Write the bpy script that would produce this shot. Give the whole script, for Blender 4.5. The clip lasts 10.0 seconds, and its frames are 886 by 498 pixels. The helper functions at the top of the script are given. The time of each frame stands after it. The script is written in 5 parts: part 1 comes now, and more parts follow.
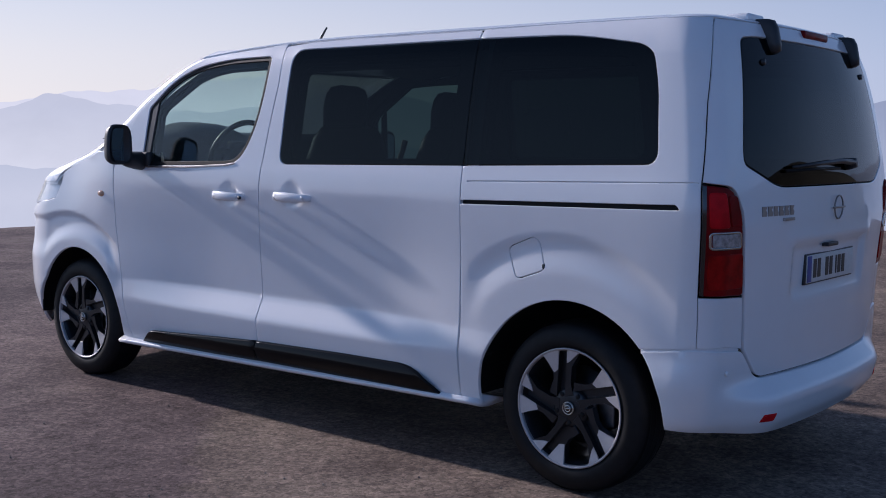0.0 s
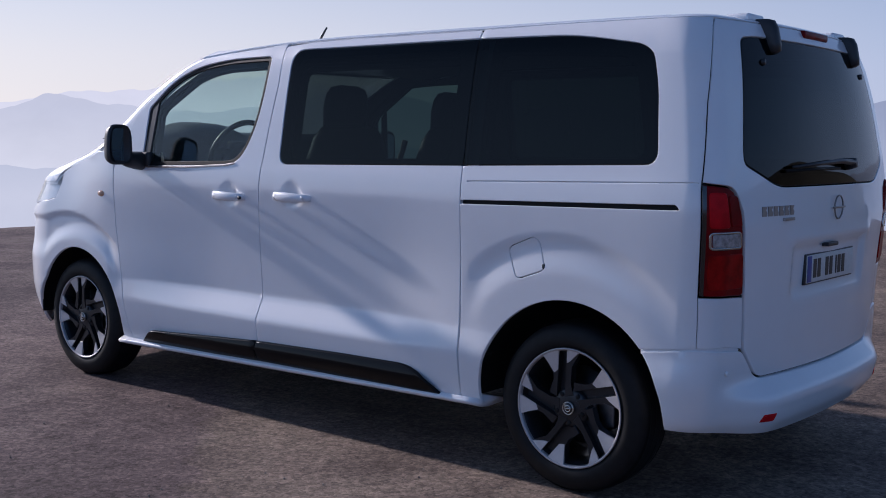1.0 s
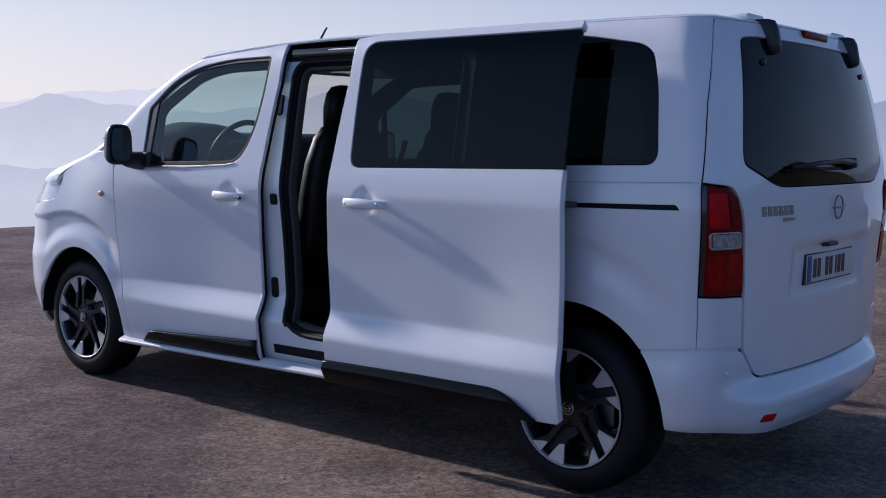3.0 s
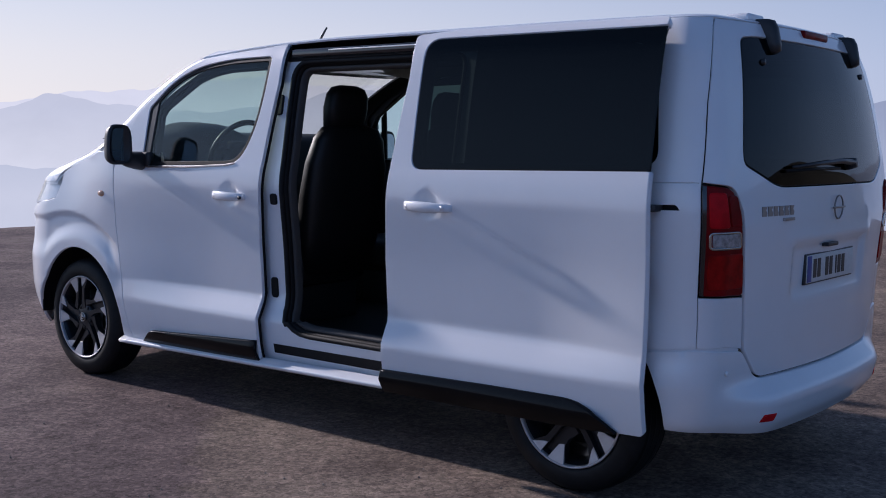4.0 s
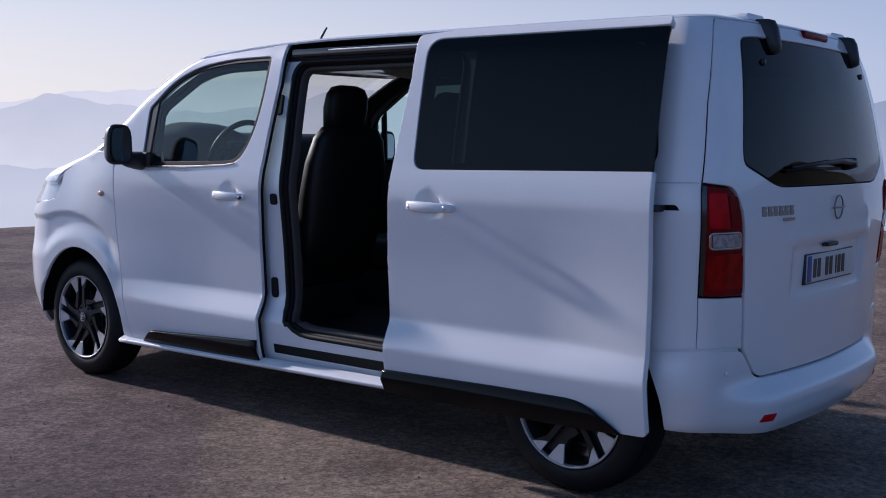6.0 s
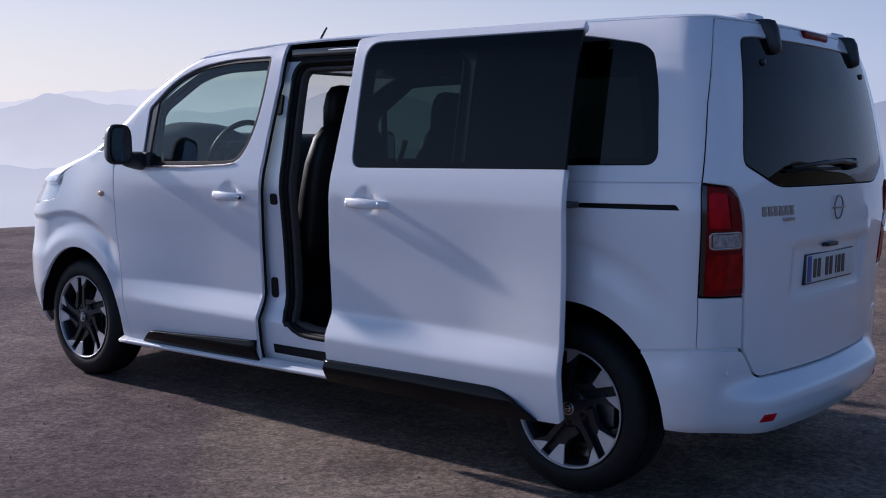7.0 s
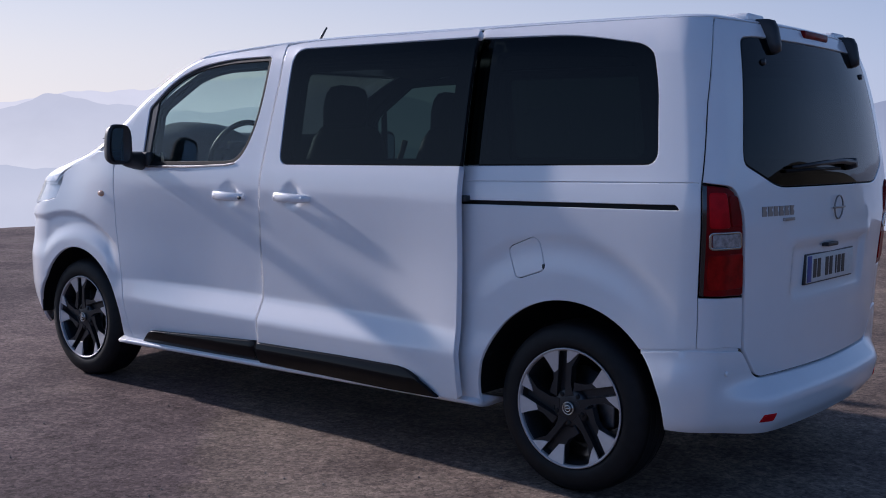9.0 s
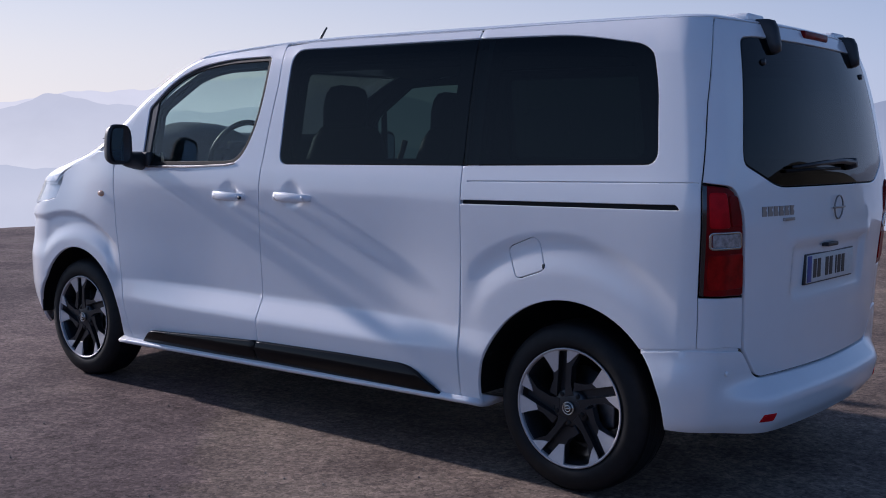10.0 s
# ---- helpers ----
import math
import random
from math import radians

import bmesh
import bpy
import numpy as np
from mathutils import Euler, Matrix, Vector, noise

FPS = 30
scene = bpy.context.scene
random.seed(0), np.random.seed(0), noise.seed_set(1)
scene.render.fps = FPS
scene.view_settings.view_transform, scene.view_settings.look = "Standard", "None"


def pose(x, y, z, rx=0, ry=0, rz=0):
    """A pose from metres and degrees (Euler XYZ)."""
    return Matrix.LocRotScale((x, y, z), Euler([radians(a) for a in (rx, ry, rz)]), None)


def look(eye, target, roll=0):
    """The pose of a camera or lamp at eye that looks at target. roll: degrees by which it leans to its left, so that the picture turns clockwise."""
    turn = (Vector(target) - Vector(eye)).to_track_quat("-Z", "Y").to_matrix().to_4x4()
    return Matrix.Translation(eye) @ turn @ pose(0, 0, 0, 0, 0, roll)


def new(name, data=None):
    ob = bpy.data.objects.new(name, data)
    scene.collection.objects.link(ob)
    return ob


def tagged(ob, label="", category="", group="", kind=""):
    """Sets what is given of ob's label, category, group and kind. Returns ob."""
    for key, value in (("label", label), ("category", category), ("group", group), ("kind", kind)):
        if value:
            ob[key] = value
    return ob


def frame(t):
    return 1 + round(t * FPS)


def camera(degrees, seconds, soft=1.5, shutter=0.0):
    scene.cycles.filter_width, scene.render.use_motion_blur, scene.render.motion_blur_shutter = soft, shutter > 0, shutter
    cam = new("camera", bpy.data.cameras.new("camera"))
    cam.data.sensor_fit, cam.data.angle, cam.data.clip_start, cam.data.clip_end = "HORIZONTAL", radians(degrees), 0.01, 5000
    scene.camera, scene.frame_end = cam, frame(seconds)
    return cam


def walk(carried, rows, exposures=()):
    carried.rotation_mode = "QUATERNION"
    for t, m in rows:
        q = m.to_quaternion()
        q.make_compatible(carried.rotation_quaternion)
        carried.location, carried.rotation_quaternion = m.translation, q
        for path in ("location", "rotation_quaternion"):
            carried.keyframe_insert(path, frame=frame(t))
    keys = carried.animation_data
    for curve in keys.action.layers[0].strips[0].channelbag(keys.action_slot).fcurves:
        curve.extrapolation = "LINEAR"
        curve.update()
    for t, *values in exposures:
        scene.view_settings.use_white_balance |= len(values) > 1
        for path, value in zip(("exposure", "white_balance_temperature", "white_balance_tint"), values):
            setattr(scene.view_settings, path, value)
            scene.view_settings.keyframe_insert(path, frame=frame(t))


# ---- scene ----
EYE, YAW, PITCH, ROLL, FOCAL = (-2.277, 4.5096, 1.3546), 0.68063, 0.095834, 0.012497, 1967.73
cam = camera(math.degrees(2 * math.atan(784 / FOCAL)), 10.0, soft=1.0, shutter=0.4)
AIM = (EYE[0] + math.sin(YAW) * math.cos(PITCH), EYE[1] - math.cos(YAW) * math.cos(PITCH), EYE[2] - math.sin(PITCH))
STAND = look(EYE, AIM, math.degrees(ROLL))
walk(cam, [(0, STAND), (10, STAND)], exposures=[(0, 0.24, 5700, 14), (10, 0.24, 5700, 14)])

# ---- light: a low sun ahead of the van, hazy morning sky ----
SUN_WAY = Vector((-1.0, -0.079, -0.43)).normalized()
world = bpy.data.worlds.new("sky")
scene.world = world
world.use_nodes = True
wn = world.node_tree.nodes
sky = wn.new("ShaderNodeTexSky")
sky.sky_type, sky.sun_disc = "NISHITA", False
sky.sun_elevation = math.asin(-SUN_WAY.z)
sky.sun_rotation = math.atan2(-SUN_WAY.x, -SUN_WAY.y)
sky.altitude, sky.air_density, sky.dust_density, sky.ozone_density = 900, 1.0, 0.6, 2.5
# haze that thickens towards the horizon, warm and bright towards the sun, bluer away from it
wl = world.node_tree.links
wc, ws, wr, wm, wx, wg = (wn.new("ShaderNode" + k) for k in ("TexCoord", "SeparateXYZ", "ValToRGB", "Mix", "MapRange", "ValToRGB"))
wl.new(wc.outputs["Generated"], ws.inputs[0])
wl.new(ws.outputs["Z"], wr.inputs[0])
while len(wr.color_ramp.elements) < 4:
    wr.color_ramp.elements.new(0.5)
for e, (p, v) in zip(wr.color_ramp.elements, ((0.0, 0.92), (0.07, 0.80), (0.20, 0.35), (0.55, 0.05))):
    e.position, e.color = p, (v, v, v, 1)
wl.new(ws.outputs["X"], wx.inputs[0])
wx.inputs[1].default_value, wx.inputs[2].default_value = -1, 1
wl.new(wx.outputs[0], wg.inputs[0])
wg.color_ramp.elements.new(0.6)
wg.color_ramp.elements.new(0.7)
for e, (p, v) in zip(wg.color_ramp.elements, ((0.15, (2.1, 2.9, 4.8)), (0.46, (4.2, 4.9, 6.7)), (0.62, (4.85, 5.10, 6.25)), (0.97, (9.3, 8.0, 7.0)))):
    e.position, e.color = p, (*v, 1)
wm.data_type = "RGBA"
wl.new(wr.outputs[0], wm.inputs["Factor"])
dim = wn.new("ShaderNodeMix")
dim.data_type, dim.blend_type = "RGBA", "MULTIPLY"
dim.inputs["Factor"].default_value, dim.inputs[7].default_value = 1.0, (0.68, 0.74, 0.80, 1)
wl.new(sky.outputs[0], dim.inputs[6])
wl.new(dim.outputs[2], wm.inputs[6])
# sky haze behind the camera, raised and made bluer to light the van's flank
wy, wb, wt = (wn.new("ShaderNode" + k) for k in ("MapRange", "ValToRGB", "Mix"))
wl.new(ws.outputs["Y"], wy.inputs[0])
wy.inputs[1].default_value, wy.inputs[2].default_value = -1, 1
wl.new(wy.outputs[0], wb.inputs[0])
for e, (p, v) in zip(wb.color_ramp.elements, ((0.42, (1, 1, 1)), (0.75, (1.0, 1.29, 1.60)))):
    e.position, e.color = p, (*v, 1)
wt.data_type, wt.blend_type = "RGBA", "MULTIPLY"
wt.inputs["Factor"].default_value = 1.0
wl.new(wg.outputs[0], wt.inputs[6])
wl.new(wb.outputs[0], wt.inputs[7])
wl.new(wt.outputs[2], wm.inputs[7])
wl.new(wm.outputs[2], wn["Background"].inputs[0])
wn["Background"].inputs[1].default_value = 0.090
sun = new("sun", bpy.data.lights.new("sun", "SUN"))
sun.data.energy, sun.data.angle, sun.data.color = 3.85, radians(2.0), (1.0, 0.86, 0.78)
sun.matrix_world = look((0, 0, 30), Vector((0, 0, 30)) + SUN_WAY)


# ---- materials ----
def material(name):
    m = bpy.data.materials.new(name)
    m.use_nodes = True
    return m, m.node_tree.nodes, m.node_tree.links, m.node_tree.nodes["Principled BSDF"]


def grain(m, scale, detail=6, rough=0.6):
    """Noise in metres of the thing's own space."""
    n, l = m.node_tree.nodes, m.node_tree.links
    tc, no = n.new("ShaderNodeTexCoord"), n.new("ShaderNodeTexNoise")
    no.inputs["Scale"].default_value, no.inputs["Detail"].default_value, no.inputs["Roughness"].default_value = scale, detail, rough
    l.new(tc.outputs["Object"], no.inputs["Vector"])
    return no.outputs["Fac"]


def ramp(m, fac, *stops):
    r = m.node_tree.nodes.new("ShaderNodeValToRGB")
    while len(r.color_ramp.elements) < len(stops):
        r.color_ramp.elements.new(0.5)
    for e, (p, c) in zip(r.color_ramp.elements, stops):
        e.position, e.color = p, (*c, 1) if len(c) == 3 else c
    m.node_tree.links.new(fac, r.inputs["Fac"])
    return r.outputs["Color"]


def bump(m, fac, strength, distance):
    n, l = m.node_tree.nodes, m.node_tree.links
    b = n.new("ShaderNodeBump")
    b.inputs["Strength"].default_value, b.inputs["Distance"].default_value = strength, distance
    l.new(fac, b.inputs["Height"])
    l.new(b.outputs[0], n["Principled BSDF"].inputs["Normal"])


def mixed(m, fac, a, b, mode="MIX"):
    n, l = m.node_tree.nodes, m.node_tree.links
    x = n.new("ShaderNodeMix")
    x.data_type, x.blend_type = "RGBA", mode
    for sock, v in ((x.inputs["Factor"], fac), (x.inputs[6], a), (x.inputs[7], b)):
        if isinstance(v, (int, float)):
            sock.default_value = v
        elif isinstance(v, tuple):
            sock.default_value = (*v, 1)
        else:
            l.new(v, sock)
    return x.outputs[2]


def solid(name, colour, rough=0.5, metal=0.0, vary=0.12, scale=30.0, coat=0.0, relief=0.0, spec=0.5):
    m, n, l, b = material(name)
    f = grain(m, scale)
    lo, hi = tuple(c * (1 - vary) for c in colour), tuple(min(1, c * (1 + vary)) for c in colour)
    l.new(ramp(m, f, (0.3, lo), (0.7, hi)), b.inputs["Base Color"])
    b.inputs["Roughness"].default_value, b.inputs["Metallic"].default_value = rough, metal
    b.inputs["Coat Weight"].default_value, b.inputs["Coat Roughness"].default_value = coat, 0.04
    b.inputs["Specular IOR Level"].default_value = spec
    if relief:
        bump(m, f, 0.4, relief)
    return m


def make_glass(name, tint, gloss=1.0, haze=0.0):
    """A thin pane: tinted see-through with a mirror of the surroundings over it."""
    m, n, l, b = material(name)
    n.remove(b)
    out = n["Material Output"]
    tr, gl, fr, mx, pw, ad = (n.new("ShaderNode" + k) for k in ("BsdfTransparent", "BsdfGlossy", "LayerWeight", "MixShader", "Math", "Math"))
    tr.inputs[0].default_value = (*tint, 1)
    gl.inputs["Color"].default_value, gl.inputs["Roughness"].default_value = (gloss, gloss, gloss, 1), 0.015
    fr.inputs["Blend"].default_value = 0.5
    pw.operation, pw.inputs[1].default_value = "POWER", 5
    ad.operation, ad.inputs[1].default_value, ad.inputs[2].default_value = "MULTIPLY_ADD", 0.95, 0.045
    l.new(fr.outputs["Facing"], pw.inputs[0])
    l.new(pw.outputs[0], ad.inputs[0])
    l.new(ad.outputs[0], mx.inputs[0])
    l.new(tr.outputs[0], mx.inputs[1])
    l.new(gl.outputs[0], mx.inputs[2])
    l.new(mx.outputs[0], out.inputs[0])
    return m


def make_paint():
    m, n, l, b = material("white_paint")
    f = grain(m, 2.2, 5)
    dust = ramp(m, f, (0.35, (0.79, 0.80, 0.82)), (0.75, (0.75, 0.76, 0.78)))
    l.new(dust, b.inputs["Base Color"])
    fine = grain(m, 900, 2)
    l.new(ramp(m, f, (0.3, (0.30,) * 3), (0.8, (0.38,) * 3)), b.inputs["Roughness"])
    b.inputs["Coat Weight"].default_value, b.inputs["Coat Roughness"].default_value = 0.9, 0.03
    bump(m, fine, 0.03, 0.0003)
    return m


def make_asphalt():
    """Old asphalt: worn pale patches, dark binder, aggregate, pits."""
    m, n, l, b = material("asphalt")
    stone, tc = n.new("ShaderNodeTexVoronoi"), n.new("ShaderNodeTexCoord")
    l.new(tc.outputs["Object"], stone.inputs["Vector"])
    stone.inputs["Scale"].default_value, stone.inputs["Randomness"].default_value = 75, 1.0
    big, mid, small, fine = grain(m, 0.7, 7, 0.7), grain(m, 3.2, 9, 0.75), grain(m, 22, 6, 0.7), grain(m, 150, 3)
    c = ramp(m, big, (0.38, (0.100, 0.081, 0.078)), (0.475, (0.130, 0.104, 0.099)), (0.53, (0.154, 0.125, 0.116)), (0.64, (0.195, 0.160, 0.145)))
    c = mixed(m, 0.42, c, ramp(m, mid, (0.40, (0.55, 0.54, 0.55)), (0.50, (1.0, 1.0, 1.0)), (0.62, (1.5, 1.47, 1.42))), "MULTIPLY")
    # a relaid, paler and warmer field with a ragged edge
    sep, edge, wob = n.new("ShaderNodeSeparateXYZ"), n.new("ShaderNodeMapRange"), n.new("ShaderNodeMath")
    l.new(tc.outputs["Object"], sep.inputs[0])
    wob.operation, wob.inputs[1].default_value = "MULTIPLY_ADD", 0.9
    l.new(mid, wob.inputs[0])
    over = n.new("ShaderNodeMath")
    l.new(sep.outputs["X"], over.inputs[0])
    l.new(sep.outputs["Y"], over.inputs[1])
    l.new(over.outputs[0], wob.inputs[2])
    edge.inputs[1].default_value, edge.inputs[2].default_value = STRIP_EDGE + 0.45 + 0.07, STRIP_EDGE + 0.45 - 0.07
    l.new(wob.outputs[0], edge.inputs[0])
    c = mixed(m, edge.outputs[0], mixed(m, 1.0, c, (1.0, 0.965, 0.99), "MULTIPLY"), mixed(m, 1.0, c, (1.20, 1.19, 1.08), "MULTIPLY"))
    c = mixed(m, 0.5, c, ramp(m, small, (0.38, (0.5, 0.5, 0.5)), (0.50, (1.0, 1.0, 1.0)), (0.62, (1.6, 1.57, 1.52))), "MULTIPLY")
    c = mixed(m, 0.70, c, ramp(m, stone.outputs["Color"], (0.1, (0.50, 0.50, 0.50)), (0.9, (1.65, 1.60, 1.55))), "MULTIPLY")
    l.new(c, b.inputs["Base Color"])
    b.inputs["Roughness"].default_value = 0.76
    b.inputs["Specular IOR Level"].default_value = 0.06
    h = mixed(m, 0.45, ramp(m, stone.outputs["Distance"], (0.0, (1, 1, 1)), (0.6, (0, 0, 0))), small)
    h = mixed(m, 0.35, h, mid)
    h = mixed(m, 0.25, h, fine)
    bump(m, h, 1.0, 0.0045)
    return m


def make_haze_glow(name, rows):
    """Far land: kilometres of lit air painted as glow, by metres above the plateau."""
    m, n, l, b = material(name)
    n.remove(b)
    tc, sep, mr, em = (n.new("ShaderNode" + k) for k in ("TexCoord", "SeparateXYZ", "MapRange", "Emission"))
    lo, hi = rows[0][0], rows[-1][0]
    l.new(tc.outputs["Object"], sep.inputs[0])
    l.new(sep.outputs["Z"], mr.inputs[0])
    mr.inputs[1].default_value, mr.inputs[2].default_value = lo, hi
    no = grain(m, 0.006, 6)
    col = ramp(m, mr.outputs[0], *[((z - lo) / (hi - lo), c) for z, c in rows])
    # dimmed and made bluer away from the sun, painted into the glow
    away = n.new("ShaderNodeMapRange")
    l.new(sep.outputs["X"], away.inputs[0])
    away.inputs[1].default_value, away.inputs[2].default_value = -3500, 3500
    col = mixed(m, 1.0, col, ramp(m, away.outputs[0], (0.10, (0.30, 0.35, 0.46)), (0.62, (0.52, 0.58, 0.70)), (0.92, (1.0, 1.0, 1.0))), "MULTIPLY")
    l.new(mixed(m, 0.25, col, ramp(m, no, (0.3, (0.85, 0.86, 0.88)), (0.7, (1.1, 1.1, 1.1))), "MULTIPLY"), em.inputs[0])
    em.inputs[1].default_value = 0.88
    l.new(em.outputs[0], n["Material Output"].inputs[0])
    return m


STRIP_EDGE = 3.0
WHITE = make_paint()
ASPHALT = make_asphalt()
BLACK = solid("black_plastic", (0.022, 0.023, 0.026), 0.42, relief=0.0004, scale=400)
CLAD = solid("satin_black_cladding", (0.0035, 0.004, 0.005), 0.2, vary=0.2, scale=60, spec=0.16)
GLOSS_BLACK = solid("gloss_black", (0.012, 0.012, 0.014), 0.12, coat=0.6)
SEAL = solid("rubber_seal", (0.006, 0.006, 0.007), 0.6, spec=0.25)
RUBBER = solid("tyre_rubber", (0.007, 0.007, 0.008), 0.6, vary=0.3, scale=25, relief=0.0006, spec=0.25)
ALLOY = solid("machined_alloy", (0.56, 0.55, 0.56), 0.42, 0.55, vary=0.05)
DARK_ALLOY = solid("dark_alloy", (0.030, 0.031, 0.035), 0.32, 0.5, vary=0.1)
GREY_TRIM = solid("grey_pillar_trim", (0.055, 0.051, 0.049), 0.7, vary=0.15, scale=150)
RIM_EDGE = solid("rim_edge_alloy", (0.42, 0.41, 0.42), 0.5, 0.6, vary=0.08)
STEEL = solid("brake_steel", (0.16, 0.16, 0.17), 0.4, 1.0, vary=0.25)
CHROME = solid("chrome", (0.40, 0.39, 0.38), 0.25, 1.0, vary=0.03)
DARK_CHROME = solid("dark_chrome", (0.34, 0.32, 0.31), 0.42, 1.0, vary=0.05)
LEATHER = solid("black_leather", (0.008, 0.008, 0.009), 0.5, vary=0.25, scale=80, relief=0.0015)
TRIM = solid("dark_trim", (0.011, 0.0115, 0.013), 0.65, vary=0.2, scale=120, relief=0.0008)
# raised beige that stands in for sunlight on the cabin bar
SUNLIT_BEIGE = solid("sunlit_beige", (0.62, 0.54, 0.47), 0.75, vary=0.1, scale=90)
LINING = solid("grey_headlining", (0.34, 0.32, 0.30), 0.9, vary=0.1, scale=200)
RED = solid("red_lens", (0.48, 0.006, 0.012), 0.28, vary=0.35, scale=14, spec=0.08)
DEEP_RED = solid("deep_red_lens", (0.17, 0.004, 0.006), 0.28, vary=0.35, scale=14, spec=0.08)
LOWER_RED = solid("lower_red_lens", (0.27, 0.006, 0.005), 0.3, vary=0.45, scale=22, spec=0.07)
CLEAR = solid("clear_lens", (0.30, 0.28, 0.28), 0.2, vary=0.45, scale=60, coat=0.3)
REFLECTOR = solid("lamp_reflector", (0.74, 0.75, 0.78), 0.25, 0.3, vary=0.1)
AMBER = solid("amber_lens", (0.62, 0.36, 0.22), 0.12, coat=0.8)
PLATE = solid("plate_white", (0.62, 0.62, 0.60), 0.35, vary=0.08)
PLATE_BLUE = solid("plate_blue", (0.02, 0.06, 0.30), 0.35)
PLATE_BLACK = solid("plate_black", (0.015, 0.015, 0.017), 0.4)
SILVER = solid("satin_silver", (0.55, 0.54, 0.52), 0.3, 1.0)
MIRROR = solid("mirror_glass", (0.80, 0.82, 0.84), 0.015, 1.0, vary=0.0)
CLEAR_GLASS = make_glass("clear_glass", (0.69, 0.89, 0.83))
SCREEN_GLASS = make_glass("windscreen_glass", (0.88, 0.89, 0.88))
DARK_GLASS = make_glass("privacy_glass", (0.036, 0.052, 0.050), 0.45)
REAR_GLASS = make_glass("rear_privacy_glass", (0.018, 0.022, 0.026), 0.7)
LAMP_GLASS = make_glass("lamp_glass", (0.85, 0.87, 0.9))
# haze painted into each ridge's own glow, paler towards its foot
FAR_HAZE = make_haze_glow("far_ridge_haze_glow", ((-300, (0.784, 0.737, 0.741)), (40, (0.763, 0.707, 0.722)), (160, (0.700, 0.667, 0.703)), (205, (0.690, 0.650, 0.690)), (300, (0.585, 0.575, 0.635))))
MID_HAZE = make_haze_glow("hazy_mountain_glow", ((-300, (0.806, 0.758, 0.750)), (-120, (0.784, 0.737, 0.741)), (0, (0.670, 0.640, 0.665)), (80, (0.600, 0.582, 0.628)), (200, (0.575, 0.556, 0.606))))
LOW_HAZE = make_haze_glow("low_ridge_haze_glow", ((-300, (0.806, 0.758, 0.750)), (-110, (0.784, 0.737, 0.741)), (-10, (0.594, 0.586, 0.627)), (40, (0.445, 0.455, 0.522)), (120, (0.424, 0.434, 0.503))))
STONE = solid("stone_chips", (0.16, 0.14, 0.125), 0.8, vary=0.5, scale=60)
NEAR_HILL = solid("near_hill", (0.060, 0.052, 0.035), 0.9, vary=0.5, scale=0.05)
# an even glow painted in place of the haze that fills the valley
VALLEY = make_haze_glow("valley_haze_glow", ((-310, (0.80, 0.77, 0.77)), (-290, (0.80, 0.77, 0.77))))


# ---- building tools ----
def link(name, bm, mat, parent=None, label="", flat=False):
    me = bpy.data.meshes.new(name)
    bmesh.ops.recalc_face_normals(bm, faces=bm.faces)
    bm.to_mesh(me)
    bm.free()
    for f in me.polygons:
        f.use_smooth = not flat
    if mat:
        me.materials.append(mat)
    ob = new(name, me)
    if parent:
        ob.parent = parent
    if label:
        ob["label"] = label
    return ob


def part(name, bm, material, parent, label="", flat=False):
    return link(name, bm, material, parent, label, flat)


def outline(points, step=0.03, corner=6):
    """A closed outline from (u, z) or (u, z, radius) corners, rounded and divided."""
    pts, n, out = [tuple(p) + (0.0,) * (3 - len(p)) for p in points], len(points), []
    for i, (x, z, r) in enumerate(pts):
        a, c, b = Vector(pts[i - 1][:2]), Vector((x, z)), Vector(pts[(i + 1) % n][:2])
        da, db = (a - c).length, (b - c).length
        if r <= 0:
            out.append(c)
            continue
        va, vb = (a - c) / da, (b - c) / db
        t = min(r, 0.49 * da, 0.49 * db)
        for k in range(corner + 1):
            s = k / corner
            out.append((c + va * t) * (1 - s) ** 2 + c * 2 * s * (1 - s) + (c + vb * t) * s * s)
    dense = []
    for i, c in enumerate(out):
        b = out[(i + 1) % len(out)]
        k = max(1, int((b - c).length / step + 0.5))
        dense += [c.lerp(b, j / k) for j in range(k)]
    return dense


def inset(loop, d):
    n, res = len(loop), []
    area = sum(loop[i - 1].x * loop[i].y - loop[i].x * loop[i - 1].y for i in range(n))
    sgn = 1 if area > 0 else -1
    for i in range(n):
        e1, e2 = (loop[i] - loop[i - 1]), (loop[(i + 1) % n] - loop[i])
        e1, e2 = e1.normalized(), e2.normalized()
        n1, n2 = Vector((-e1.y, e1.x)) * sgn, Vector((-e2.y, e2.x)) * sgn
        m = n1 + n2
        m = m / max(0.35, m.length_squared / 2) if m.length > 1e-6 else n1
        res.append(loop[i] + m * d)
    return res


def inside(loops, x, y):
    c = False
    for lp in loops:
        j = len(lp) - 1
        for i in range(len(lp)):
            a, b = lp[i], lp[j]
            if (a.y > y) != (b.y > y) and x < (b.x - a.x) * (y - a.y) / (b.y - a.y) + a.x:
                c = not c
            j = i
    return c


def skin_point(u, z, depth=0.0, side=1, extra=None):
    p = Vector(surf(u, z))
    if extra:
        depth = depth - extra(u, z)
    if depth:
        h = 0.004
        du = Vector(surf(u + h, z)) - Vector(surf(u - h, z))
        dz = Vector(surf(u, z + h)) - Vector(surf(u, z - h))
        nrm = du.cross(dz).normalized()
        if abs(nrm.x) > abs(nrm.y) and not -0.4 < p.x < 2.0:
            wrong = nrm.x * p.x < 0
        else:
            wrong = nrm.y * p.y < 0
        if wrong:
            nrm = -nrm
        p -= nrm * depth
    if side < 0:
        p.y = -p.y
    return p


